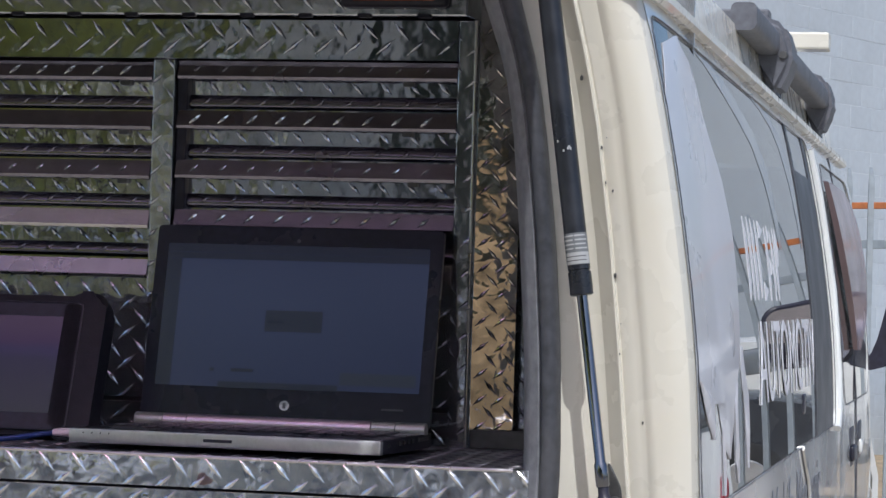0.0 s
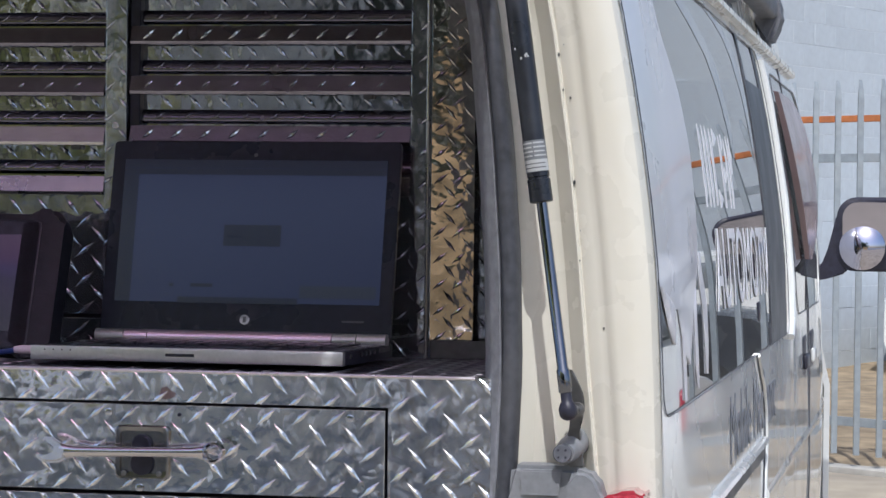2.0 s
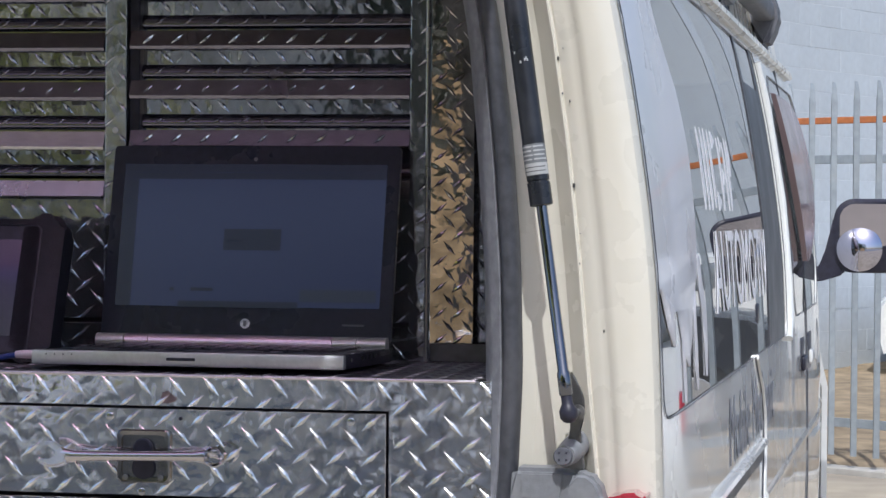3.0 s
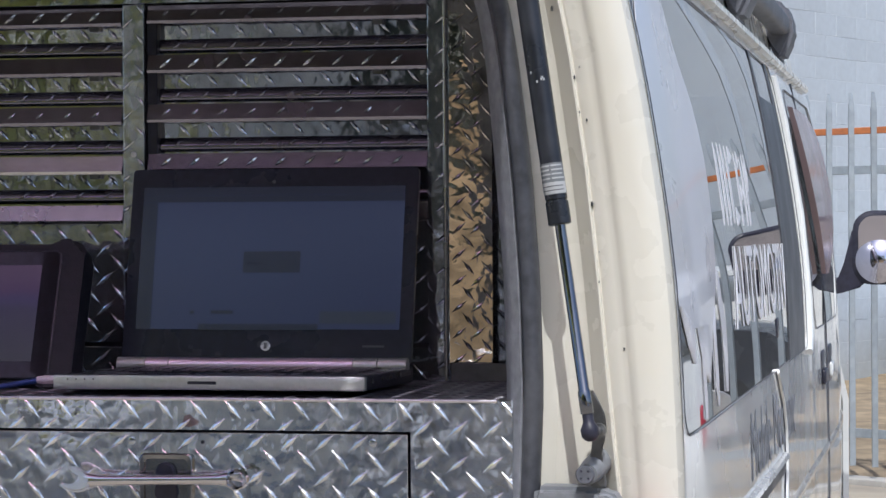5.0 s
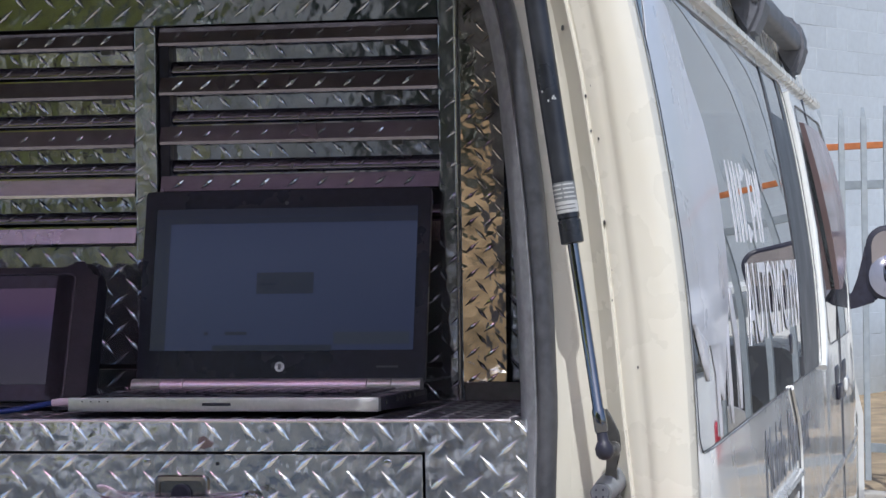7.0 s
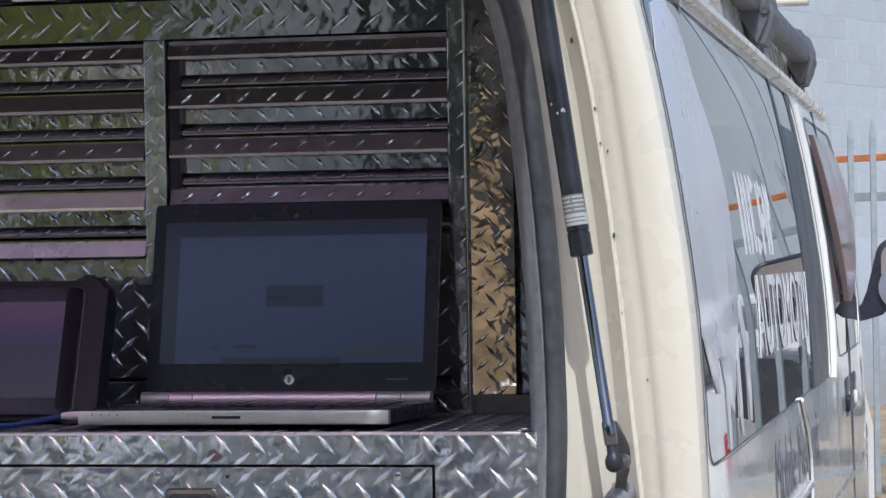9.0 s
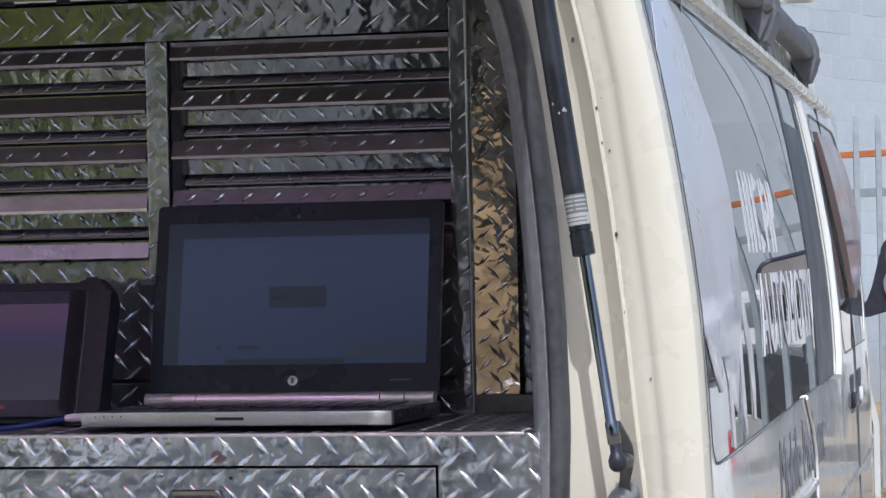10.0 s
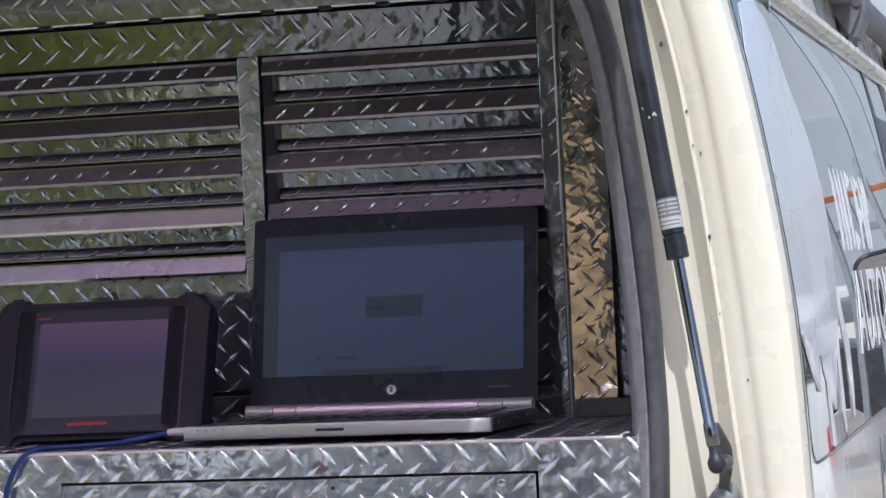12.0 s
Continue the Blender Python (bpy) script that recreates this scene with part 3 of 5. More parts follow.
part("door_track", bm, WHITE, van, "white sliding door track", True)
bm = bmesh.new()
loft(bm, [[(sx(1.055, y) + a, y, 1.055 + b) for a, b in ((-0.003, 0.012), (0.001, 0.011), (0.001, -0.003), (-0.003, -0.005))] for y in np.linspace(0.10, 1.385, 20)], True, True)
part("track_slot", bm, RUBBER, van, "dark slot of the door track")
# body crease along the flank
bm = bmesh.new()
loft(bm, [[(sx(0.99, y) + a, y, 0.985 + b) for a, b in ((-0.004, 0.02), (0.003, 0.004), (0.003, -0.004), (-0.004, -0.02))] for y in np.linspace(1.46, 3.6, 30)], True, True)
part("body_crease", bm, WHITE, van, "", True)
# sliding window's inner frame and latch
for y, w, top in ((1.615, 0.018, Z_HEAD), (1.79, 0.155, 1.640), (1.97, 0.024, Z_HEAD)):
    bm = bmesh.new()
    loft(bm, [[(sx(z, y) + a, y + b, z) for a, b in ((-0.012, -w), (0.0005, -w), (0.0005, w), (-0.012, w))] for z in np.linspace(Z_BELT, top, 12)], True, True)
    part("window_divider", bm, RUBBER, van, "black window divider", True)
bm = bmesh.new()
box(bm, sx(1.665) - 0.010, sx(1.665) - 0.001, 1.634, 1.945, 1.658, 1.672, 0.002, 1)
part("window_bar", bm, RUBBER, van, "thin dark cross bar", True)
bm = bmesh.new()
box(bm, sx(1.27) - 0.006, sx(1.27) + 0.006, 1.33, 1.37, 1.258, 1.290, 0.004, 2)
part("window_latch", bm, PLASTIC_BLACK, van, "black window latch", True)
# bright drip moulding round the front end of the long window
bm = bmesh.new()
tube(bm, [(sx(z, 2.12) + 0.004, 2.12 + dy, z) for z, dy in ((1.70, -0.02), (1.62, 0), (1.45, 0.005), (1.30, 0.0), (1.235, -0.015), (1.205, -0.06))], 0.0065, 8)
part("pillar_moulding", bm, WHITE, van, "glossy white pillar moulding", True)
# door handles
for y in (2.56, 2.84):
    bm = bmesh.new()
    box(bm, sx(1.13) - 0.01, sx(1.13) + 0.006, y - 0.065, y + 0.065, 1.085, 1.19, 0.010, 3)
    h = part("door_handle", bm, PLASTIC_BLACK, van, "black door handle", True)
    bm = bmesh.new()
    box(bm, sx(1.13) + 0.005, sx(1.13) + 0.014, y - 0.05, y + 0.05, 1.12, 1.15, 0.006, 3)
    part("grip", bm, PLASTIC_BLACK if y < 2.7 else WHITE, h, "", True)
# weather shield on the front door window
bm = bmesh.new()
rows = []
for j in range(15):
    z = 1.335 + 0.320 * j / 14
    y0 = float(np.interp(z, (1.335, 1.50, 1.655), (2.62, 2.46, 2.34)))
    y1 = float(np.interp(z, (1.335, 1.37, 1.42, 1.50, 1.60, 1.64, 1.655), (2.72, 2.92, 3.06, 3.18, 3.14, 3.02, 2.86)))
    row = [(sx(z, y0) + 0.003, y0 - 0.004, z)]
    for k in range(13):
        y = y0 + (y1 - y0) * k / 12
        row.append((sx(z, y) + 0.010 + 0.015 * math.sin(math.pi * (0.12 + 0.76 * k / 12)) * math.sin(math.pi * (0.1 + 0.8 * j / 14)), y, z))
    row.append((sx(z, y1) + 0.004, y1 + 0.012, z))
    rows.append(row)
loft(bm, rows)
thicken(bm, 0.003)
part("weather_shield", bm, GLASS_SMOKE, van, "smoky brown acrylic weather shield", True)
# roof, gutter, far side, front
bm = bmesh.new()
secs = []
for y in (0.0, 0.04, 0.5, 1.5, 2.5, 3.2, 3.7, 4.0):
    drop = 0.10 * max(0, (y - 2.9)) ** 2
    sec = []
    for k in range(17):
        f = -1 + 2 * k / 16
        half = 0.758 - 0.10 * max(0, (y - 3.2))
        sec.append((XC + half * math.copysign(abs(math.sin(f * math.pi / 2)) , f), y, 1.745 + 0.21 * math.cos(f * math.pi / 2) ** 0.6 - drop))
    secs.append(sec)
loft(bm, secs)
thicken(bm, 0.03)
part("roof", bm, CREAM, van, "cream painted roof", True)
bm = bmesh.new()
loft(bm, [[(sx(1.735, y) + a, y, 1.735 + b) for a, b in ((-0.012, -0.004), (0.008, -0.007), (0.013, -0.002), (0.012, 0.007), (0.003, 0.010), (-0.012, 0.010))] for y in np.linspace(-0.02, 3.25, 60)], True, True)
part("gutter", bm, CREAM, van, "cream roof gutter", True)
bm = bmesh.new()
box(bm, -1.415, -1.39, 0.04, 3.9, 0.32, 1.76)
part("far_side", bm, WHITE, van)
bm = bmesh.new()
loft(bm, [[(XC + 0.84 * f * (1 - 0.17 * (z > 1.3)), 4.25 - 0.30 * abs(f) ** 3 - 0.55 * max(0, (z - 1.0)), z) for f in np.linspace(-1, 1, 13)] for z in (0.32, 0.7, 1.0, 1.75)])
thicken(bm, 0.02)
part("nose", bm, WHITE, van, "", True)
bm = bmesh.new()
box(bm, -1.39, 0.25, 0.04, 4.0, 0.55, 0.60)
part("load_floor", bm, DARK_LINING, van)
bm = bmesh.new()
box(bm, -1.38, 0.20, 2.17, 2.20, 0.60, 1.42, 0.01, 1)
part("bulkhead", bm, DARK_LINING, van, "dark lined bulkhead")
for cx in (-0.15, -0.95):
    bm = bmesh.new()
    box(bm, cx - 0.24, cx + 0.24, 2.45, 2.60, 0.7, 1.28, 0.05, 3)
    seat = part("seat_back", bm, DARK_LINING, van, "dark fabric seat back", True)
    bm = bmesh.new()
    box(bm, cx - 0.13, cx + 0.13, 2.47, 2.56, 1.30, 1.50, 0.04, 3)
    part("headrest", bm, DARK_LINING, seat, "", True)
# wheels
for wy in (0.72, 3.25):
    bm = bmesh.new()
    tube(bm, [(0.05, wy, 0.33), (0.08, wy, 0.33), (0.25, wy, 0.33), (0.28, wy, 0.33)], [0.28, 0.33, 0.33, 0.28], 32)
    wheel = part("wheel", bm, TYRE, van, "black tyre", True)
    bm = bmesh.new()
    tube(bm, [(0.25, wy, 0.33), (0.285, wy, 0.33)], [0.21, 0.18], 24)
    part("rim", bm, SILVER, wheel, "silver steel rim", True)

# rear pillar: a pressed section swept up the opening's edge
ZS = (1.05, 1.158, 1.26, 1.373, 1.485, 1.599, 1.656, 1.76, 1.86)
SEAL_IN = (0.095, 0.106, 0.109, 0.106, 0.098, 0.088, 0.078, 0.042, -0.008)
SEAL_OUT = (0.128, 0.138, 0.142, 0.139, 0.131, 0.117, 0.107, 0.078, 0.030)
RIB = (0.224, 0.218, 0.208, 0.198, 0.186, 0.170, 0.159, 0.134, 0.098)
RIDGE = (0.243, 0.239, 0.232, 0.222, 0.209, 0.194, 0.183, 0.160, 0.126)


def at_z(row, z):
    return float(np.interp(z, ZS, row))


def pillar_section(z):
    a, b, c, o = at_z(SEAL_OUT, z), at_z(RIB, z), at_z(RIDGE, z), sx(z)
    return [(a - 0.014, 0.060), (a - 0.012, 0.010), (a + 0.002, 0.012), (a + 0.012, 0.018), (b - 0.024, 0.0195), (b - 0.018, 0.017), (b - 0.006, 0.002), (b - 0.003, -0.0025), (b - 0.0012, -0.0042),
            (b + 0.0006, -0.0040), (b + 0.0012, -0.0012), (b + 0.0026, -0.0012), (b + 0.0045, -0.0030), (c - 0.008, -0.0062), (c - 0.003, -0.0068), (c + 0.0005, -0.0092), (c + 0.004, -0.0122), (c + 0.009, -0.0134),
            (o - 0.024, -0.0142), (o - 0.012, -0.0112), (o - 0.005, -0.0065), (o - 0.0010, 0.002), (o, 0.012)]


bm = bmesh.new()
loft(bm, [[(x, y, z) for x, y in pillar_section(z)] for z in np.linspace(1.05, 1.80, 34)])
part("rear_pillar", bm, CREAM, van, "cream painted rear door pillar", True, 28)
bm = bmesh.new()
loft(bm, [[(x, y, z) for x, y in pillar_section(1.05)] for z in (0.40, 1.05)])
part("lower_rear_corner", bm, CREAM, van, "", True)
# small paint chips beside the pillar's rib and on its face
for k, (dx, z) in enumerate(((0.0015, 1.575), (0.0015, 1.540), (0.008, 1.532), (0.0022, 1.448), (0.0005, 1.370), (-0.010, 1.645), (0.020, 1.303), (0.008, 1.585), (0.004, 1.40))):
    x, r = at_z(RIB, z) + dx, (1.0, 0.7, 0.9, 1.3, 0.6, 1.5, 0.9, 0.4, 0.4)[k]
    bm = bmesh.new()
    prism(bm, [(-0.0009 * r, -0.0016 * r), (0.0007 * r, -0.0018 * r), (0.0010 * r, 0.0006 * r), (0.0002 * r, 0.0019 * r), (-0.0008 * r, 0.0010 * r)], (x, 0.012, z), (1, 0, 0), (0, 0, 1), (0, -1, 0), 0.0162 + max(0.0, dx) * 0.17 if dx > 0 else 0.008)
    part("paint_chip", bm, STEEL, van, "dark paint chip")
# rubber door seal and its inner trim
bm = bmesh.new()
secs = []
for z in np.linspace(1.02, 1.84, 30):
    a, b = at_z(SEAL_IN, z), at_z(SEAL_OUT, z)
    w = b - a
    secs.append([(a + 0.030, 0.36, z), (a - 0.002, 0.20, z), (a - 0.006, 0.050, z), (a - 0.005, 0.025, z), (a + w * 0.18, 0.006, z), (a + w * 0.34, 0.001, z), (a + w * 0.42, -0.003, z)])
loft(bm, secs)
thicken(bm, 0.004)
part("inner_trim", bm, TRIM_LIGHT, van, "dark grey opening trim", True, 50)
bm = bmesh.new()
secs = []
for z in np.linspace(1.02, 1.84, 30):
    a, b = at_z(SEAL_IN, z), at_z(SEAL_OUT, z)
    w = b - a
    c, r = a + w * 0.70, w * 0.31
    secs.append([(c + r * math.cos(t), -0.004 + 0.016 * math.sin(t) * (1 if math.sin(t) < 0 else 1.2), z) for t in (2 * math.pi * k / 14 for k in range(14))])
loft(bm, secs, True, True)
part("door_seal", bm, RUBBER, van, "black rubber door seal", True, 60)
# grey corner trim and tail lamp
bm = bmesh.new()
prism(bm, [(0.134, 0.80), (0.205, 0.80), (0.205, 1.167), (0.136, 1.167), (0.132, 1.10), (0.114, 1.03)], (0, 0.010, 0), (1, 0, 0), (0, 0, 1), (0, -1, 0), 0.042)
bmesh.ops.bevel(bm, geom=bm.edges[:], offset=0.006, segments=3, affect="EDGES")
step = part("corner_trim", bm, PLASTIC_GREY, van, "grey plastic corner trim", True)
bm = bmesh.new()
prism(bm, [(0.191, 0.90), (0.232, 0.90), (0.232, 1.132), (0.230, 1.145), (0.224, 1.158), (0.214, 1.165), (0.200, 1.166), (0.196, 1.150), (0.187, 1.10)], (0, -0.012, 0), (1, 0, 0), (0, 0, 1), (0, -1, 0), 0.036)
bmesh.ops.bevel(bm, geom=bm.edges[:], offset=0.005, segments=3, affect="EDGES")
part("trim_end", bm, PLASTIC_GREY, step, "rounded grey trim end", True)
bm = bmesh.new()
prism(bm, [(0.146, 1.136), (0.186, 1.136), (0.190, 1.163), (0.144, 1.163)], (0, -0.030, 0), (1, 0, 0), (0, 0, 1), (0, -1, 0), 0.004)
bmesh.ops.bevel(bm, geom=bm.edges[:], offset=0.0018, segments=2, affect="EDGES")
part("trim_pad", bm, PLASTIC_GREY, step, "", True)
bm = bmesh.new()
prism(bm, [(0.172, 1.085), (0.200, 1.115), (0.230, 1.139), (0.243, 1.146), (0.268, 1.148), (0.276, 1.14), (0.279, 0.80), (0.172, 0.80)], (0, 0.03, 0), (1, 0, 0), (0, 0, 1), (0, -1, 0), 0.088)
bmesh.ops.bevel(bm, geom=bm.edges[:], offset=0.007, segments=3, affect="EDGES")
lamp = part("tail_lamp", bm, RED_LENS, van, "red tail lamp", True)
bm = bmesh.new()
prism(bm, [(0.185, 1.085), (0.236, 1.118), (0.276, 1.120), (0.278, 1.098), (0.188, 1.070)], (0, -0.0575, 0), (1, 0, 0), (0, 0, 1), (0, -1, 0), 0.003)
part("reflector_band", bm, CLEAR_LENS, lamp, "clear reflector band")

# raised tailgate over the opening
bm = bmesh.new()
tg = lambda s, o: (0.02 - 1.16 * s + 0.02 * o, 1.90 + 0.24 * s + 0.06 * math.sin(s * 3.0) + o)
side = lambda s: min(0.208, 0.118 + 0.20 * s)   # the tailgate widens from its hinge down
for s0, s1, near in ((0, 0.30, 0), (0.86, 1.0, 0), (0.30, 0.86, -1), (0.30, 0.86, 1)):
    rows = []
    for s in np.linspace(s0, s1, 6):
        x0, x1 = (XC * 2 - side(s), side(s)) if near == 0 else (XC * 2 - side(s), XC * 2 - side(s) + 0.13) if near < 0 else (side(s) - 0.13, side(s))
        rows.append([(x, *tg(s, o)) for x, o in ((x0, 0), (x1, 0), (x1, 0.05), (x0, 0.05))])
    loft(bm, rows, True, True)
gate = part("tailgate", bm, MAUVE, van, "raised tailgate")
bm = bmesh.new()
rows = [[(x, *tg(s, o)) for x, o in ((-1.20, 0.02), (0.06, 0.02), (0.06, 0.026), (-1.20, 0.026))] for s in np.linspace(0.28, 0.88, 6)]
loft(bm, rows, True, True)
part("tailgate_glass", bm, GLASS_MAUVE, gate, "mauve tinted tailgate glass", True)
bm = bmesh.new()
box(bm, -1.40, 0.10, 0.0, 0.06, 1.79, 1.93, 0.01, 2)
part("rear_header", bm, CREAM, van)

# wing mirror
bm = bmesh.new()
prism(bm, [(0.266, 1.274), (0.290, 1.278), (0.335, 1.292), (0.350, 1.330), (0.330, 1.415), (0.312, 1.425), (0.303, 1.385), (0.298, 1.345), (0.285, 1.312), (0.266, 1.302)], (0, 3.45, 0), (1, 0, 0), (0, 0, 1), (0, -1, 0), 0.045)
bmesh.ops.bevel(bm, geom=bm.edges[:], offset=0.005, segments=2, affect="EDGES")
mirror = part("wing_mirror", bm, PLASTIC_BLACK, van, "black wing mirror arm", True)
bm = bmesh.new()
o = [(0.415 + a, 1.382 + b) for a, b in round_rect(0.205, 0.170, 0.045, 6)]
secs = []
for y, k in ((3.400, 0.93), (3.406, 1.0), (3.44, 1.0), (3.50, 0.86), (3.54, 0.55)):
    secs.append([(0.415 + (x - 0.415) * k - 0.02 * (1.39 - z), y, 1.382 + (z - 1.382) * k) for x, z in o])
loft(bm, secs, True, True)
head = part("mirror_housing", bm, PLASTIC_BLACK, mirror, "black mirror housing", True)
bm = bmesh.new()
prism(bm, [(0.417 + a, 1.383 + b) for a, b in round_rect(0.180, 0.145, 0.035, 6)], (0, 3.386 + 0.18 * 1.383, 0), (1, 0.03, 0), (0, -0.18, 1), (0, -1, -0.18), 0.003)
part("mirror_glass", bm, MIRROR, mirror, "mirror glass")
bm = bmesh.new()
rows = []
for k in range(7):
    a = radians(40) * k / 6
    r = 0.052 * math.sin(a) / math.sin(radians(40))
    rows.append([(0.372 + r * math.cos(t), 3.392 + 0.02 * (1 - math.cos(a)) / (1 - math.cos(radians(40))) - 0.018, 1.352 + r * math.sin(t)) for t in (2 * math.pi * j / 28 for j in range(28))] if k else [(0.372, 3.374, 1.352)] * 28)
loft(bm, rows, True)
bmesh.ops.remove_doubles(bm, verts=bm.verts[:], dist=0.00001)
part("blind_spot_mirror", bm, MIRROR, mirror, "round convex blind spot mirror", True, 70)

# ---- roof rack ----
rack = thing("roof_rack", "roof rack with dark clamps and white crossbars on the van's gutter", "roof rack")
bm = bmesh.new()
loft(bm, [[(0.196 + 0.018 * f + 0.019 * a, 1.15 + 1.45 * f, 1.835 - 0.015 * f + 0.020 * b) for a, b in round_rect(2, 2, 0.5, 3)] for f in np.linspace(0, 1, 9)], True, True)
part("side_rail", bm, TRIM_GREY, rack, "dark grey padded side rail", True)
for y in (1.55, 2.52):
    bm = bmesh.new()
    prism(bm, [(0.238, 1.795), (0.241, 1.818), (0.226, 1.862), (0.185, 1.876), (0.174, 1.852), (0.186, 1.802), (0.205, 1.752), (0.218, 1.752)], (0, y - 0.06, 0), (1, 0, 0), (0, 0, 1), (0, 1, 0), 0.12)
    bmesh.ops.bevel(bm, geom=bm.edges[:], offset=0.010, segments=3, affect="EDGES")
    clamp = part("clamp", bm, TRIM_GREY, rack, "dark grey gutter clamp", True)
    bm = bmesh.new()
    tube(bm, [(0.225, y - 0.064, 1.812), (0.225, y - 0.052, 1.812)], [0.006, 0.008], 16)
    part("bolt", bm, STEEL, clamp, "dark clamp bolt", True)
bm = bmesh.new()
box(bm, -1.36, 0.246, 2.22, 2.28, 1.893, 1.925, 0.004, 2)
part("crossbar", bm, CREAM, rack, "white painted square crossbar")
bm = bmesh.new()
box(bm, -1.36, 0.10, 2.60, 2.66, 1.985, 2.01, 0.004, 2)
part("crossbar", bm, TRIM_GREY, rack, "dark crossbar")
for y in (1.55, 2.60):
    bm = bmesh.new()
    box(bm, 0.02, 0.06, y, y + 0.05, 1.86, 1.99, 0.004, 2)
    part("rack_leg", bm, TRIM_GREY, rack, "dark rack leg")

# ---- film and lettering on the flank ----
def on_flank(bm, outline, thick, off, bulge=0.0):
    """A thin film cut to an outline (y, z), laid on the flank. The outline is cut into strips of height."""
    zs = [p[1] for p in outline]
    z0, z1 = min(zs), max(zs)
    n = max(2, int((z1 - z0) / 0.02))
    left, right = [], []
    for k in range(n + 1):
        z = z0 + (z1 - z0) * (k + (0.02 if k == 0 else -0.02 if k == n else 0)) / n
        ys = []
        for (ya, za), (yb, zb) in zip(outline, outline[1:] + outline[:1]):
            if (za - z) * (zb - z) <= 0 and za != zb:
                ys.append(ya + (yb - ya) * (z - za) / (zb - za))
        left.append((min(ys), z))
        right.append((max(ys), z))
    secs = []
    for (a, z), (b, _) in zip(left, right):
        row = [(sx(z, a + (b - a) * i / 5) + off + bulge * math.sin(math.pi * i / 5), a + (b - a) * i / 5, z) for i in range(6)]
        secs.append(row + [(x - thick, y, zz) for x, y, zz in reversed(row)])
    loft(bm, secs, True, True)
    return bm


decal = thing("window_film", "pale lilac-white torn window film with drooping tails on the tinted glass", "window film")
part("film", on_flank(bmesh.new(), [(0.014, 1.345), (0.014, 1.50), (0.020, 1.62), (0.075, 1.690), (0.20, 1.708), (0.26, 1.703), (0.301, 1.682), (0.333, 1.621), (0.426, 1.561), (0.462, 1.497), (0.445, 1.43), (0.410, 1.365), (0.340, 1.318), (0.10, 1.318)], 0.0006, -0.0005, 0.0025), FILM_PALE, decal, "", True)
for outline in ([(0.030, 1.345), (0.055, 1.315), (0.098, 1.283), (0.118, 1.282), (0.135, 1.297), (0.140, 1.322)],
                [(0.150, 1.322), (0.185, 1.290), (0.225, 1.262), (0.255, 1.254), (0.285, 1.262), (0.310, 1.292), (0.335, 1.322)],
                [(0.420, 1.375), (0.455, 1.345), (0.490, 1.318), (0.492, 1.270), (0.463, 1.232), (0.452, 1.262), (0.440, 1.300), (0.405, 1.345)],
                [(0.190, 1.300), (0.200, 1.240), (0.206, 1.218), (0.222, 1.222), (0.212, 1.300)],
                [(0.330, 1.330), (0.338, 1.260), (0.330, 1.232), (0.350, 1.222), (0.362, 1.238), (0.352, 1.300), (0.350, 1.335)]):
    part("film_tail", on_flank(bmesh.new(), outline, 0.0006, -0.0004, 0.002), FILM_PALE, decal, "narrow pale tail of film", True)
# Dark bands of the window's reflection, drawn as strips on the glass.
GLASS_STREAK = material("film_residue", (0.20, 0.225, 0.26), 0.25, 0.0, 12, 0.2, 0.05, 40, coat=0.6)
for line in (((0.44, 1.710, 0.09), (0.56, 1.702, 0.10), (0.70, 1.684, 0.10), (0.85, 1.660, 0.09), (0.98, 1.632, 0.07), (1.06, 1.590, 0.05), (1.105, 1.545, 0.035), (1.125, 1.500, 0.015)),
             ((1.10, 1.710, 0.07), (1.25, 1.702, 0.08), (1.38, 1.685, 0.075), (1.46, 1.656, 0.06), (1.51, 1.610, 0.04), (1.535, 1.560, 0.03), (1.545, 1.510, 0.014))):
    bm = bmesh.new()
    loft(bm, [[(sx(z, y + d) - 0.0006 + e, y + d, z) for d, e in ((-w, 0), (w, 0), (w, -0.0005), (-w, -0.0005))] for y, z, w in line], True, True)
    part("film_residue", bm, GLASS_STREAK, decal, "grey curved streak drawn as a reflection in the glass", True)

name_sign = thing("window_lettering", "white tall lettering shapes on the tinted side window", "lettering")
rng = random.Random(5)
for k, (a, w, z0, z1) in enumerate(((0.60, 0.030, 1.427, 1.530), (0.655, 0.026, 1.427, 1.531), (0.70, 0.030, 1.427, 1.531), (0.755, 0.030, 1.430, 1.530), (0.800, 0.060, 1.427, 1.452), (0.800, 0.060, 1.508, 1.531),
                                   (0.885, 0.030, 1.427, 1.525), (0.925, 0.040, 1.462, 1.484), (0.925, 0.030, 1.505, 1.528), (0.965, 0.026, 1.427, 1.522), (1.010, 0.028, 1.427, 1.528), (1.045, 0.035, 1.475, 1.527))):
    part("stroke", on_flank(bmesh.new(), [(a, z0), (a + w, z0 + 0.001), (a + w * 0.95, z1 - 0.002), (a + w * 0.05, z1)], 0.0005, -0.0008), FILM_WHITE, name_sign)


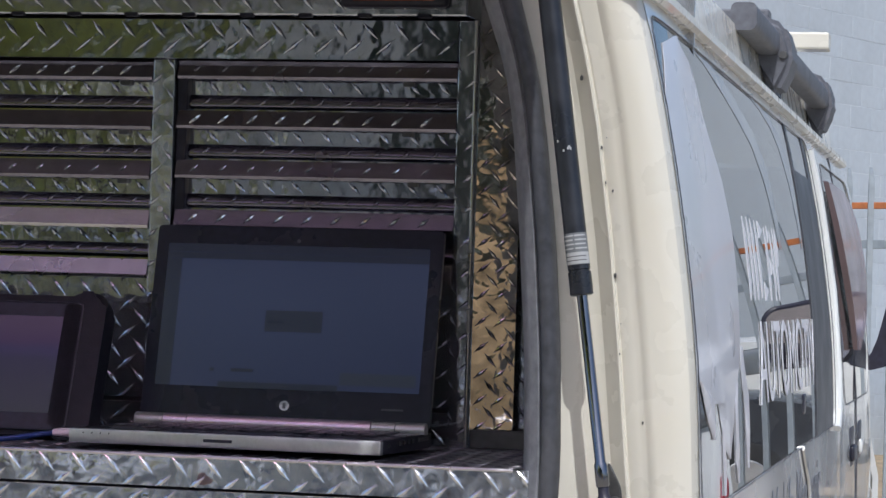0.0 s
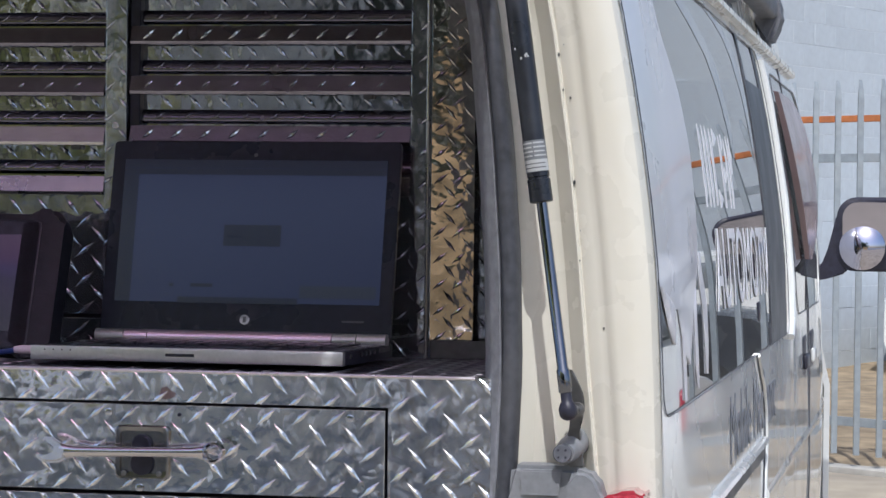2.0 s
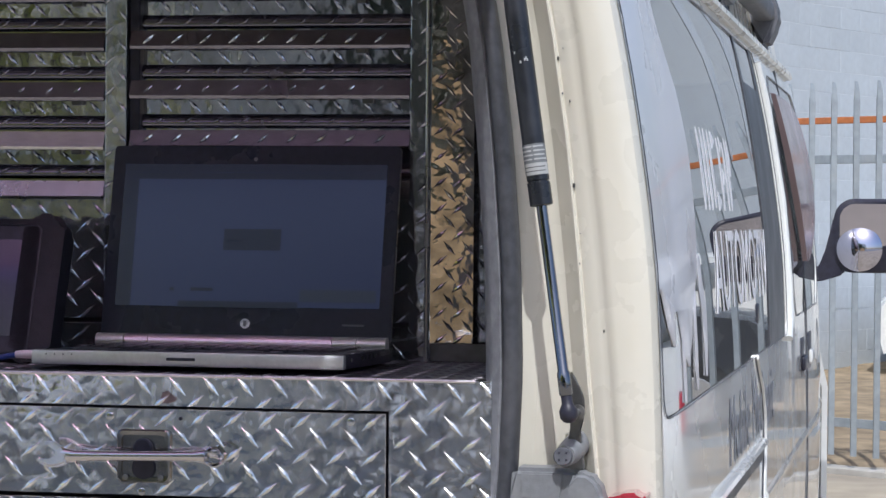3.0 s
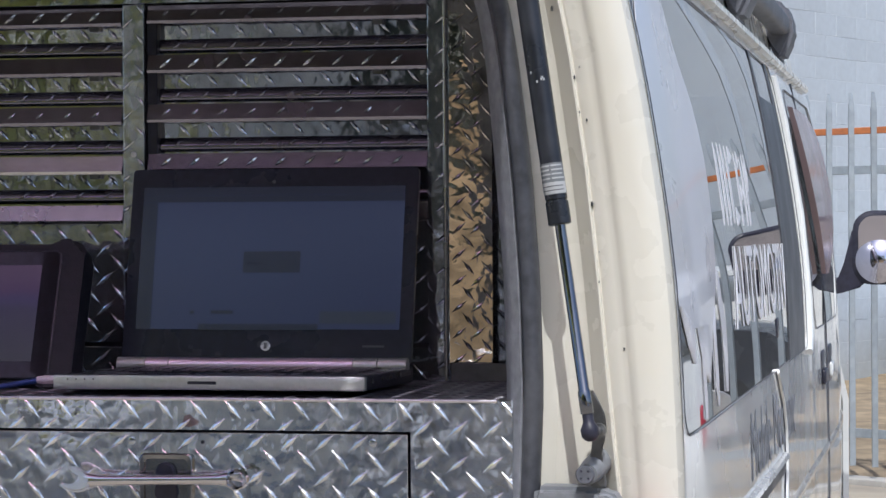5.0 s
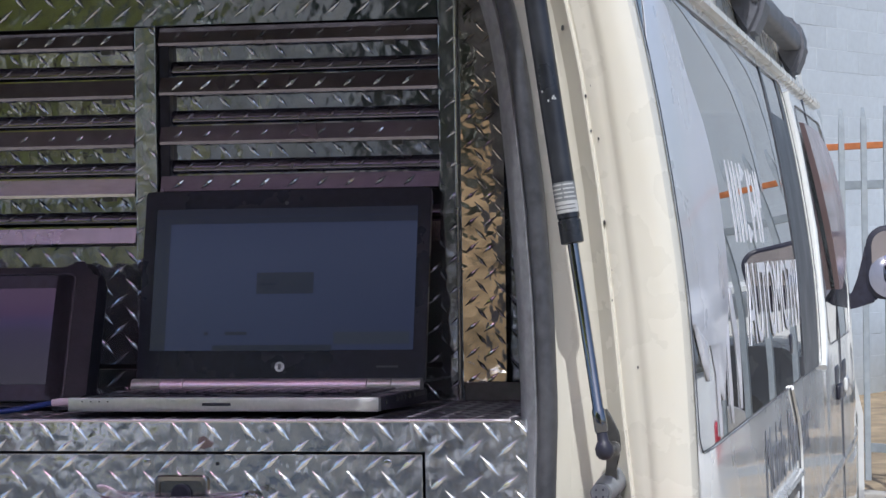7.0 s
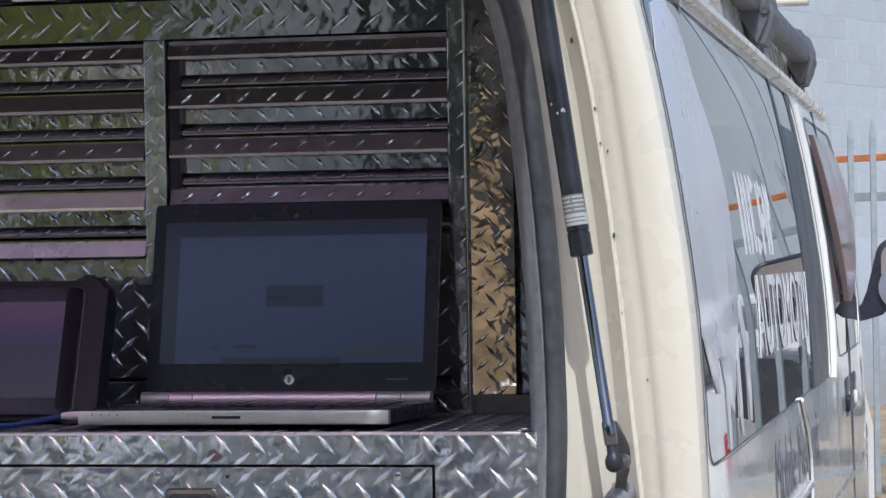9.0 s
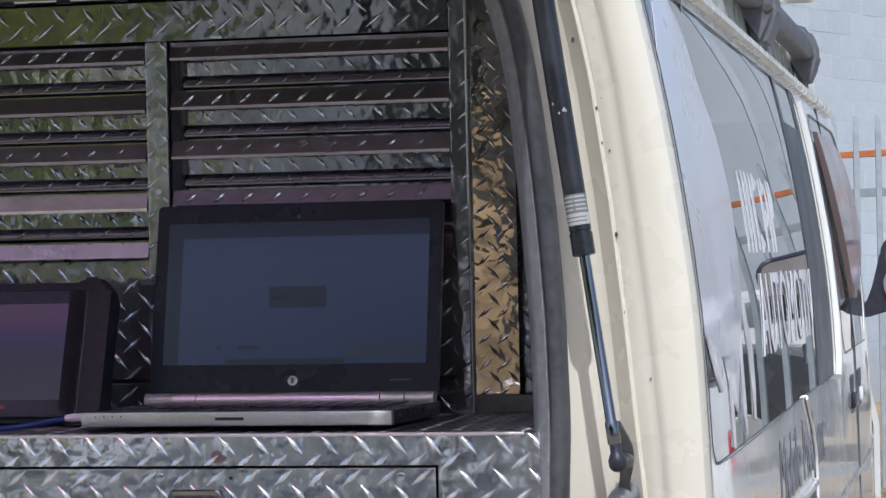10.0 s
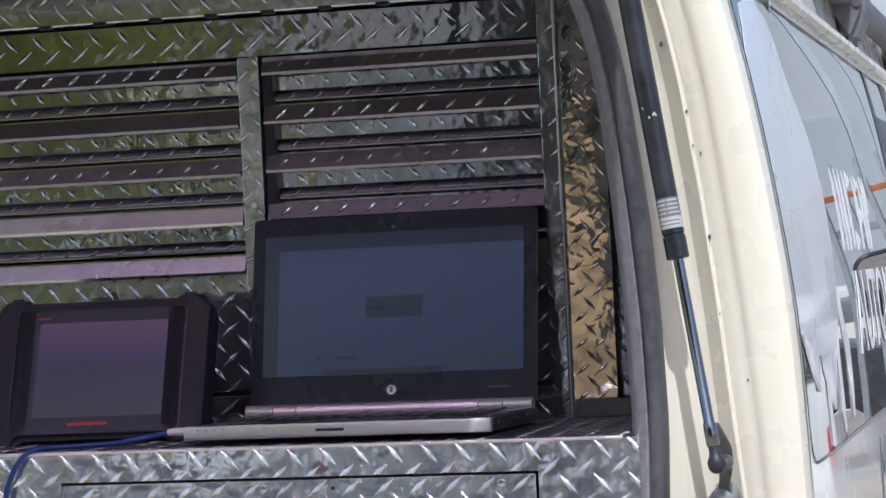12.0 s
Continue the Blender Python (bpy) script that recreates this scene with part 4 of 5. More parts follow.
def flank_text(name, words, y0, y1, z0, z1, mat, label, off, squash=1.0):
    """Words in the built-in font, laid on the flank between y0 and y1."""
    cu = bpy.data.curves.new(name, "FONT")
    cu.body, cu.extrude, cu.resolution_u = words, 0.0, 3
    tmp = bpy.data.objects.new(name, cu)
    scene.collection.objects.link(tmp)
    me = bpy.data.meshes.new_from_object(tmp.evaluated_get(bpy.context.evaluated_depsgraph_get()))
    bpy.data.objects.remove(tmp)
    bm = bmesh.new()
    bm.from_mesh(me)
    bmesh.ops.subdivide_edges(bm, edges=[e for e in bm.edges if e.calc_length() > 0.15], cuts=2)
    xs, ys = [v.co.x for v in bm.verts], [v.co.y for v in bm.verts]
    for v in bm.verts:
        y = y0 + (v.co.x - min(xs)) / (max(xs) - min(xs)) * (y1 - y0)
        z = z0 + (v.co.y - min(ys)) / (max(ys) - min(ys)) * (z1 - z0)
        v.co = (sx(z, y) + off, y, z)
    thicken(bm, 0.0006)
    ob = part(name, bm, mat)
    return tagged(ob, label, "lettering")


flank_text("window_word", "AUTOMOTIVE", 0.640, 1.67, 1.297, 1.402, FILM_WHITE, "white word on the tinted side window", 0.0002)
flank_text("side_word", "Mobile", 0.77, 1.12, 1.096, 1.184, FILM_DARK, "dark lettering on the white side panel", 0.0012)
flank_text("side_word", "Mechanic", 1.18, 1.66, 1.096, 1.184, FILM_DARK, "dark lettering on the white side panel", 0.0012)

# ---- gas strut ----
strut = thing("gas_strut", "black gas strut with a chrome rod, fixed beside the rear opening", "gas strut")
S_BALL, S_MID = Vector((0.197, -0.060, 1.224)), Vector((0.167, -0.052, 1.428))
s_dir = (S_MID - S_BALL).normalized()
S_TOP = S_MID + s_dir * 0.50
bm = bmesh.new()
tube(bm, [S_MID - s_dir * 0.001, S_MID, S_MID + s_dir * 0.022, S_MID + s_dir * 0.0225, S_MID + s_dir * 0.024, S_MID + s_dir * 0.0245, S_TOP], [0.0095, 0.0115, 0.0115, 0.0104, 0.0104, 0.0112, 0.0112], 24)
part("cylinder", bm, STRUT_BLACK, strut, "worn black cylinder", True)
bm = bmesh.new()
tube(bm, [S_BALL + s_dir * 0.018, S_BALL + s_dir * 0.019, S_BALL + s_dir * 0.040, S_BALL + s_dir * 0.042, S_MID], [0.0060, 0.0068, 0.0066, 0.0054, 0.0054], 18)
part("rod", bm, ROD, strut, "polished chrome rod", True)
bm = bmesh.new()
tube(bm, [S_BALL - s_dir * 0.0092, S_BALL - s_dir * 0.0075, S_BALL - s_dir * 0.004, S_BALL + s_dir * 0.003, S_BALL + s_dir * 0.0075, S_BALL + s_dir * 0.010, S_BALL + s_dir * 0.021], [0.003, 0.0062, 0.0088, 0.0092, 0.0070, 0.0056, 0.0054], 20)
part("socket", bm, PLASTIC_BLACK, strut, "black ball socket", True)


def sleeve(name, s0, s1, a0, a1, mat, r, label=""):
    """A thin label wrapped on part of the strut's cylinder."""
    bm = bmesh.new()
    e1 = Vector((1, 0, 0)) - s_dir * s_dir.x
    e1.normalize()
    e2 = s_dir.cross(e1)
    rows = [[S_MID + s_dir * s + r * (math.cos(radians(a)) * e1 + math.sin(radians(a)) * e2) for a in np.linspace(a0, a1, 13)] for s in (s0, s1)]
    loft(bm, rows)
    part(name, bm, mat, strut, label, True)


sleeve("label_plate", 0.029, 0.060, 190, 350, LABEL_GREY, 0.01150, "grey printed label")
sleeve("label_band", 0.0295, 0.041, 192, 348, LABEL_WHITE, 0.01165, "pale label band")
for k in range(4):
    sleeve("label_line", 0.0440 + k * 0.0042, 0.0455 + k * 0.0042, 200, 262 + 5 * (k % 2), LABEL_WHITE, 0.01162)
    sleeve("label_line", 0.0440 + k * 0.0042, 0.0455 + k * 0.0042, 272, 338 - 8 * (k % 2), LABEL_WHITE, 0.01162)
for k in range(2):
    sleeve("label_mark", 0.0325 + k * 0.004, 0.0335 + k * 0.004, 205, 325, GREY_INK, 0.01175)
for k, (s, a) in enumerate(((0.140, 262), (0.142, 285), (0.1435, 292), (0.1415, 298), (0.150, 235))):
    sleeve("scuff", s, s + 0.0025, a, a + 9, LABEL_WHITE, 0.01130, "pale scuff")
# bracket
bm = bmesh.new()
prism(bm, [(0.193, 1.166), (0.209, 1.166), (0.206, 1.185), (0.202, 1.200), (0.2065, 1.212), (0.2085, 1.225), (0.2075, 1.238), (0.2035, 1.247), (0.1965, 1.261), (0.1935, 1.264), (0.192, 1.252), (0.195, 1.232), (0.194, 1.208), (0.190, 1.185)], (0, -0.022, 0), (1, 0, 0), (0, 0, 1), (0, -1, 0), 0.006)
bmesh.ops.bevel(bm, geom=bm.edges[:], offset=0.0015, segments=2, affect="EDGES")
part("bracket", bm, STEEL, strut, "dark steel mounting bracket", True)
bm = bmesh.new()
tube(bm, [(0.203, -0.020, 1.224), (0.203, -0.036, 1.224), (0.203, -0.036, 1.224), (0.203, -0.044, 1.224), (0.203, -0.044, 1.224), (0.199, -0.060, 1.224)], [0.004, 0.004, 0.0075, 0.0075, 0.004, 0.004], 12)
part("ball_stud", bm, STEEL, strut, "", True)
bm = bmesh.new()
tube(bm, [(0.198, 0.018, 1.190), (0.1945, -0.030, 1.184), (0.1925, -0.042, 1.182), (0.1920, -0.046, 1.1815)], [0.0130, 0.0125, 0.0112, 0.0100], 24)
stud = part("stop_block", bm, PLASTIC_GREY, strut, "grey rubber stop", True)
bm = bmesh.new()
tube(bm, [(0.190, -0.040, 1.181), (0.190, -0.0475, 1.181), (0.190, -0.0495, 1.181)], [0.0096, 0.0096, 0.0084], 24)
part("stop_face", bm, TRIM_GREY, stud, "dark rubber face", True)
for a in (45, 135, 225, 315):
    bm = bmesh.new()
    cx, cz = 0.190 + 0.005 * math.cos(radians(a)), 1.181 + 0.005 * math.sin(radians(a))
    tube(bm, [(cx, -0.047, cz), (cx, -0.0501, cz)], 0.0011, 8)
    part("dimple", bm, PLASTIC_BLACK, stud)

# ---- drawer cabinet ----
cabinet = thing("drawer_cabinet", "aluminium tread plate drawer cabinet built into the van's rear", "cabinet")
ZC = 1.25
XL = -1.20
bm = bmesh.new()
box(bm, XL, 0.0045, 0.0, 0.02, 1.2175, ZC)
box(bm, 0.0045, 0.110, 0.0, 0.02, 0.62, ZC)
box(bm, -0.645, -0.5185, 0.0, 0.02, 0.62, 1.2175)
lugs(bm, (0, 0, 0), (1, 0, 0), (0, 0, 1), XL, 0.118, 0.62, ZC, phase=(-0.0014, -0.014), keep=lambda a, b: b > 1.219 or a > 0.013 or -0.637 < a < -0.527)
for v in bm.verts:
    v.co.x = min(0.110, v.co.x)
    if -0.5185 < v.co.x < 0.0045 or v.co.x < -0.645:
        v.co.z = max(1.2175, v.co.z)
    v.co.z = min(ZC, v.co.z)
part("face_plate", bm, ALU, cabinet, "bright tread plate face")
RED_PATCH = material("red_patch_metal", (0.56, 0.40, 0.42), 0.25, 1.0, 60, 0.4, 0.2, 80)
bm = bmesh.new()
prism(bm, [(-0.238, 1.2215), (-0.230, 1.2200), (-0.221, 1.2225), (-0.219, 1.2265), (-0.225, 1.2300), (-0.229, 1.2335), (-0.235, 1.2320), (-0.236, 1.2275)], (0, 0.0002, 0), (1, 0, 0), (0, 0, 1), (0, -1, 0), 0.0005)
part("paint_smear", bm, RED_PATCH, cabinet, "small reddish patch")
bm = bmesh.new()
box(bm, XL, 0.10, 0.014, 0.32, 0.60, 0.62)
box(bm, XL, 0.10, 0.30, 0.32, 0.62, ZC - 0.004)
part("carcass", bm, ALU_DARK, cabinet)
bm = bmesh.new()
box(bm, XL, 0.10, 0.045, 0.055, 0.62, ZC - 0.003)
part("inner_back", bm, PLASTIC_BLACK, cabinet)
# worktop
bm = bmesh.new()
box(bm, XL, 0.105, 0.0015, 0.62, ZC - 0.003, ZC, 0.0008, 1)
lugs(bm, (0, 0, ZC), (1, 0, 0), (0, 1, 0), XL, 0.10, 0.0, 0.60, size=0.8)
part("worktop", bm, WORKTOP, cabinet, "dull dark tread plate worktop")
bm = bmesh.new()
tube(bm, [(XL, 0.0012, ZC - 0.0008), (0.0935, 0.0012, ZC - 0.0008)], 0.0022, 8)
part("front_edge", bm, ALU_SMOOTH, cabinet, "bright folded edge", True)


def drawer(x0, x1, z0, z1, latch_x, screws):
    d_bm = bmesh.new()
    plate(d_bm, x0, x1, z0, z1, 0.001, 0.003, 0.0006, phase=(0.004, 0.0056))
    d = part("drawer", d_bm, ALU, cabinet, "tread plate drawer front")
    zc = (z0 + z1) / 2 - 0.004
    # recessed paddle latch
    l_bm = bmesh.new()
    outer = [(latch_x + a, zc + b) for a, b in round_rect(0.057, 0.055, 0.006, 4)]
    inner = [(latch_x + a, zc + b) for a, b in round_rect(0.047, 0.044, 0.005, 4)]
    loft(l_bm, [[(x, 0.002, z) for x, z in outer], [(x, -0.0035, z) for x, z in outer], [(latch_x + (x - latch_x) * 0.95, -0.0048, zc + (z - zc) * 0.95) for x, z in outer],
                [(x, -0.0042, z) for x, z in inner], [(x, -0.0015, z) for x, z in inner]], True)
    l_bm.faces.new([l_bm.verts.new((x, -0.0015, z)) for x, z in inner])
    latch = part("latch", l_bm, LATCH, d, "dark metal recessed latch", True, 35)
    k_bm = bmesh.new()
    tube(k_bm, [(latch_x, 0.0, zc + 0.008), (latch_x, -0.006, zc + 0.008), (latch_x, -0.0075, zc + 0.008)], [0.0105, 0.0105, 0.009], 20)
    tube(k_bm, [(latch_x, 0.0, zc - 0.012), (latch_x, -0.0045, zc - 0.012)], [0.014, 0.012], 20)
    part("turn_knob", k_bm, PLASTIC_BLACK, d, "black latch knob", True)
    for a in (-0.019, 0.019):
        screw("rivet", latch_x + a, -0.0045, zc - 0.022, d, STEEL, 0.003)
    for x, z in screws:
        screw("screw", x, 0.001, z, d, ALU_DARK)
    return d


drawer(-0.517, 0.001, 1.1245, 1.2145, -0.254, ((-0.292, 1.206), (-0.035, 1.206), (-0.257, 1.1285), (-0.48, 1.206)))
drawer(-0.517, -0.014, 1.026, 1.1205, -0.300, ((-0.024, 1.111), (-0.48, 1.111)))
drawer(-0.517, -0.014, 0.90, 1.022, -0.270, ((-0.024, 1.01), (-0.48, 1.01)))
drawer(-1.16, -0.648, 1.1245, 1.2145, -0.90, ((-0.675, 1.206), (-1.13, 1.206)))
drawer(-1.16, -0.648, 0.90, 1.1205, -0.90, ((-0.675, 1.111), (-1.13, 1.111)))
bm = bmesh.new()
plate(bm, -0.013, 0.0035, 0.90, 1.1210, 0.0, 0.02)
part("filler_strip", bm, ALU, cabinet)
bm = bmesh.new()
tube(bm, [(-0.2155, 0.002, 1.2048), (-0.2155, -0.0006, 1.2048)], 0.0019, 12)
part("drill_hole", bm, PLASTIC_BLACK, cabinet, "dark drilled hole")

# spanner used as a pull
spanner = thing("spanner", "chrome combination spanner fixed across the drawer as a handle", "spanner")
A, B = Vector((-0.345, -0.022, 1.1655)), Vector((-0.172, -0.022, 1.1690))
d = (B - A).normalized()
up = Vector((0, -1, 0)).cross(d).normalized() * -1
bm = bmesh.new()
secs = []
for s, w, t in ((0.009, 0.0088, 0.0042), (0.016, 0.0070, 0.0044), (0.026, 0.0058, 0.0046), (0.05, 0.0055, 0.0046), (0.09, 0.0053, 0.0046), (0.13, 0.0052, 0.0046), (0.152, 0.0055, 0.0046), (0.163, 0.0078, 0.0044)):
    p = A + d * s
    secs.append([p + up * (w * math.cos(a)) + Vector((0, -1, 0)) * (t * math.sin(a)) for a in (2 * math.pi * k / 12 for k in range(12))])
loft(bm, secs, True, True)
part("shank", bm, CHROME, spanner, "", True)
bm = bmesh.new()
rr = [(0.0112, 0.0072, 0.0045), (0.0112, 0.0072, -0.0045)]
N = 24
ring = []
for ro, ri, y in rr:
    ring.append([B + d * (ro * math.cos(a)) + up * (ro * math.sin(a)) + Vector((0, y, 0)) for a in (2 * math.pi * k / N for k in range(N))])
inn = []
for ro, ri, y in rr:
    inn.append([B + d * (ri * (1 + 0.10 * (k % 2)) * math.cos(a)) + up * (ri * (1 + 0.10 * (k % 2)) * math.sin(a)) + Vector((0, y, 0)) for k, a in ((k, 2 * math.pi * k / N) for k in range(N))])
mid = [p * 0.55 + q * 0.45 - Vector((0, 0.0025, 0)) for p, q in zip(ring[1], inn[1])]
loft(bm, [ring[0], ring[1], mid, inn[1], inn[0], ring[0]], True)
part("ring_end", bm, CHROME, spanner, "ringed box end", True, 30)
bm = bmesh.new()
jaw = [(0.014, 0.0052), (0.008, 0.0092), (0.000, 0.0112), (-0.009, 0.0104), (-0.014, 0.0070), (-0.0085, 0.0046), (-0.001, 0.0058), (0.0045, 0.001), (0.003, -0.0055), (-0.0035, -0.0075), (-0.0100, -0.0078), (-0.0105, -0.0112), (-0.002, -0.0128), (0.007, -0.0098), (0.014, -0.0052)]
tilt = Matrix.Rotation(radians(12), 2)
lean = Vector((0, -1, 0.28)).normalized()   # the jaw leans back a little
prism(bm, [tuple(tilt @ Vector((a * 1.12, b * 1.12))) for a, b in jaw], A - lean * 0.0045, d, lean.cross(d) * -1, lean, 0.009)
bmesh.ops.bevel(bm, geom=[e for e in bm.edges if abs((e.verts[0].co - e.verts[1].co).normalized().dot(lean)) < 0.5], offset=0.0018, segments=3, affect="EDGES")
part("open_end", bm, CHROME_WORN, spanner, "open jaw", True, 40)
for x in (-0.252, -0.300):
    bm = bmesh.new()
    tube(bm, [(x, 0.001, 1.1675), (x, -0.022, 1.1675)], 0.003, 8)
    part("standoff", bm, STEEL, spanner)

# ---- louvred upper locker ----
locker = thing("louvred_locker", "aluminium tread plate locker with louvred slats above the worktop", "locker")
YL = 0.322
PITCH = 0.0577
TOP = 1.687


def upright(name, x0, x1, z0, z1, label=""):
    u_bm = bmesh.new()
    box(u_bm, x0, x1, YL - 0.006, YL + 0.04, z0, z1, 0.0012, 2)
    lugs(u_bm, (0, YL - 0.006, 0), (1, 0, 0), (0, 0, 1), x0 - 0.012, x1 + 0.012, z0, z1, phase=(((x0 + x1) / 2 - 0.008) % 0.0348, 0.0), keep=lambda a, b: x0 - 0.003 < a < x1 + 0.003, size=0.8)
    for v in u_bm.verts:
        v.co.x = min(x1, max(x0, v.co.x))
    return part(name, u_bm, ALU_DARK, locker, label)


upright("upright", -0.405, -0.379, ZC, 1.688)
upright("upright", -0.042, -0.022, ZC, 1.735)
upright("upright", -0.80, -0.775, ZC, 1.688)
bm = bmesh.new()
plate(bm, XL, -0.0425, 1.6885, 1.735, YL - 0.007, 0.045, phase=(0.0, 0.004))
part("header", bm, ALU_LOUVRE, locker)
bm = bmesh.new()
tube(bm, [(-0.0215, YL - 0.005, ZC), (-0.0215, YL - 0.005, 1.735)], 0.0028, 10)
part("corner_bead", bm, ALU_SMOOTH, locker, "bright corner bead", True)
bm = bmesh.new()
box(bm, XL, -0.03, YL - 0.020, YL + 0.06, 1.7385, 1.90, 0.002, 2)
lugs(bm, (0, YL - 0.020, 0), (1, 0, 0), (0, 0, 1), XL, -0.03, 1.742, 1.90)
part("top_cover", bm, ALU_DARK, locker, "tread plate cover in darkened metal")
for k in range(16):
    x = -0.08 - k * 0.07
    part("cover_clip", box(bmesh.new(), x - 0.008, x + 0.008, YL - 0.0225, YL - 0.012, 1.7365, 1.741, 0.001, 1), PLASTIC_BLACK, locker, "small dark clip")
lampb = box(bmesh.new(), -0.176, -0.050, YL - 0.034, YL - 0.020, 1.747, 1.80, 0.006, 3)
lamp2 = part("marker_lamp", lampb, PLASTIC_BLACK, locker, "black marker lamp frame", True)
part("lens", box(bmesh.new(), -0.162, -0.064, YL - 0.039, YL - 0.033, 1.754, 1.794, 0.003, 2), AMBER_LENS, lamp2, "dull amber lens", True)
# slats
SLAT = [(0.0050, 0.0), (0.0, -0.0180), (0.0012, -0.0202), (0.0040, -0.0205), (0.0055, -0.0185), (0.0190, -0.0185), (0.0195, -0.0410), (0.0185, -0.0577), (0.0300, -0.0577), (0.0300, 0.0)]


def slat(x0, x1, z, smooth, tab_x, last=False, dim=False):
    s_bm, l_bm = bmesh.new(), bmesh.new()
    loft(s_bm, [[(x, YL - 0.002 + y, z + h) for y, h in (SLAT[:5] + [(0.0060, 0.0)] if last else SLAT)] for x in (x0, x1)], True, True)
    loft(l_bm, [[(x, YL - 0.0045 + y, z + h) for y, h in ((0.0090, 0.0), (0.0066, 0.0), (0.0, -0.0180), (0.0008, -0.0212), (0.0040, -0.0218), (0.0060, -0.0200), (0.0030, -0.0170))] for x in (x0, x1)], True, True)
    w_bm = bmesh.new()
    b_bm = bmesh.new()
    loft(b_bm, [[(x, YL - 0.002 + y, z + h) for y, h in ((0.0200, -0.0385), (0.0172, -0.0388), (0.0140, -0.0420), (0.0118, -0.0462), (0.0106, -0.0500), (0.0112, -0.0520), (0.0150, -0.0535), (0.0200, -0.0560))] for x in (x0 + 0.010, x1)], True, True)
    n = Vector((0, -0.0180, 0.0066)).normalized()
    v = Vector((0, 0.0066, 0.0180)).normalized()
    k = 0
    x = x0 + 0.022
    while x < x1 - 0.01:
        if not smooth:
            c = Vector((x, YL - 0.0045 + 0.0037, z - 0.0100))
            a = radians(42)
            dd = Vector((math.cos(a), 0, 0)) + v * math.sin(a)
            lug(w_bm, c, dd, n.cross(dd), n, *((0.0210, 0.0054, 0.0016) if dim else (0.0240, 0.0062, 0.0030)))
        if last:
            x += 0.0345
            k += 1
            continue
        c = Vector((x + 0.016, YL + 0.0172, z - 0.029))
        a = radians(136)
        dd = Vector((math.cos(a), 0, math.sin(a)))
        lug(s_bm, c, dd, Vector((0, -1, 0)).cross(dd), Vector((0, -1, 0)), 0.0240, 0.0056, 0.0020)
        c = Vector((x + 0.010, YL - 0.002 + 0.0118, z - 0.0462))
        a = radians(38)
        nb = Vector((0, -0.95, 0.31))
        dd = Vector((math.cos(a), 0.31 * math.sin(a), 0.95 * math.sin(a)))
        lug(b_bm, c, dd, nb.cross(dd), nb, 0.0170, 0.0052, 0.0018)
        x += 0.0345
        k += 1
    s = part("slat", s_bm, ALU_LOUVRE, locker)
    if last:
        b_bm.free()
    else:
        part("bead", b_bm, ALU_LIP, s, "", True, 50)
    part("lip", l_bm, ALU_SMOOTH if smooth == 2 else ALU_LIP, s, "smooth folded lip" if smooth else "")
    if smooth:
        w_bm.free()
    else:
        # Brighter or darker metal puts the ridges' highlights into the colour.
        part("worn_tread", w_bm, ALU_LOUVRE if dim else ALU, s, "raised pattern in darker metal" if dim else "raised pattern in brighter metal, for highlights")
    t_bm = box(bmesh.new(), tab_x - 0.006, tab_x + 0.006, YL + 0.008, YL + 0.018, z - 0.0265, z - 0.0190, 0.001, 1)
    part("tab", t_bm, STEEL, s, "small metal tab")


for k in range(5):
    slat(-0.376, -0.0435, TOP - PITCH * k, 2 if k == 4 else 0, -0.103 + (0.0 if k == 1 else 0.004 * k), k == 4, k in (0, 2))
    slat(-0.773, -0.4075, TOP - 0.002 - PITCH * k, (0, 1, 0, 2, 2)[k], -0.445, k == 4, k == 2)
for x0, x1 in ((-0.3775, -0.043), (-0.774, -0.406)):
    bm = bmesh.new()
    # Black strip stands for the shaded gap beside the slats.
    box(bm, x0, x0 + 0.012, YL + 0.002, YL + 0.03, 1.46, TOP, 0.001, 1)
    part("slat_guide", bm, PLASTIC_BLACK, locker, "black strip standing for the shaded gap")
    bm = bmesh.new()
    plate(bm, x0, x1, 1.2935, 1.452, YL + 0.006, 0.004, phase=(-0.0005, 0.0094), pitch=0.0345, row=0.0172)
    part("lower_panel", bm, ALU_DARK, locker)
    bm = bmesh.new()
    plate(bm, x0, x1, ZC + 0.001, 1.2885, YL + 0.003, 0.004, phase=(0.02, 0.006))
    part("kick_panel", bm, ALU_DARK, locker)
bm = bmesh.new()
box(bm, XL, -0.03, YL + 0.032, YL + 0.06, ZC, 1.74)
part("back_board", bm, PLASTIC_BLACK, locker)
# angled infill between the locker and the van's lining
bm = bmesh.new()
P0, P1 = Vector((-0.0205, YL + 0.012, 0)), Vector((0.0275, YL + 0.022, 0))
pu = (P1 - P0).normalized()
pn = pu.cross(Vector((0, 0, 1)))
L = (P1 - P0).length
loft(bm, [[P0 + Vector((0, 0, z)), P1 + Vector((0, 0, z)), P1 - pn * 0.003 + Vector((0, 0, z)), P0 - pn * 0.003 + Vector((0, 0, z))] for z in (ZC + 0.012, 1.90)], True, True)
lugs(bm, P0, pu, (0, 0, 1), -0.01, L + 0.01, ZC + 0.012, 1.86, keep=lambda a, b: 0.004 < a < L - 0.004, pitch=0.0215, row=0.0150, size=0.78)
part("side_panel", bm, ALU_SIDE, locker, "tread plate side panel, base tinted warm for a golden sheen")
bm = bmesh.new()
box(bm, -0.018, 0.10, YL + 0.002, YL + 0.009, ZC, ZC + 0.021, 0.001, 1)
part("foot_angle", bm, STEEL, locker)
bm = bmesh.new()
plate(bm, 0.0, 0.22, ZC + 0.004, 1.90, P1.y + 0.02, 0.004)
part("rear_panel", bm, ALU_DARK, locker, "tread plate panel in darkened metal")
for z in (1.275, 1.42):
    screw("screw", 0.048, P1.y + 0.02, z, locker, STEEL, 0.005)
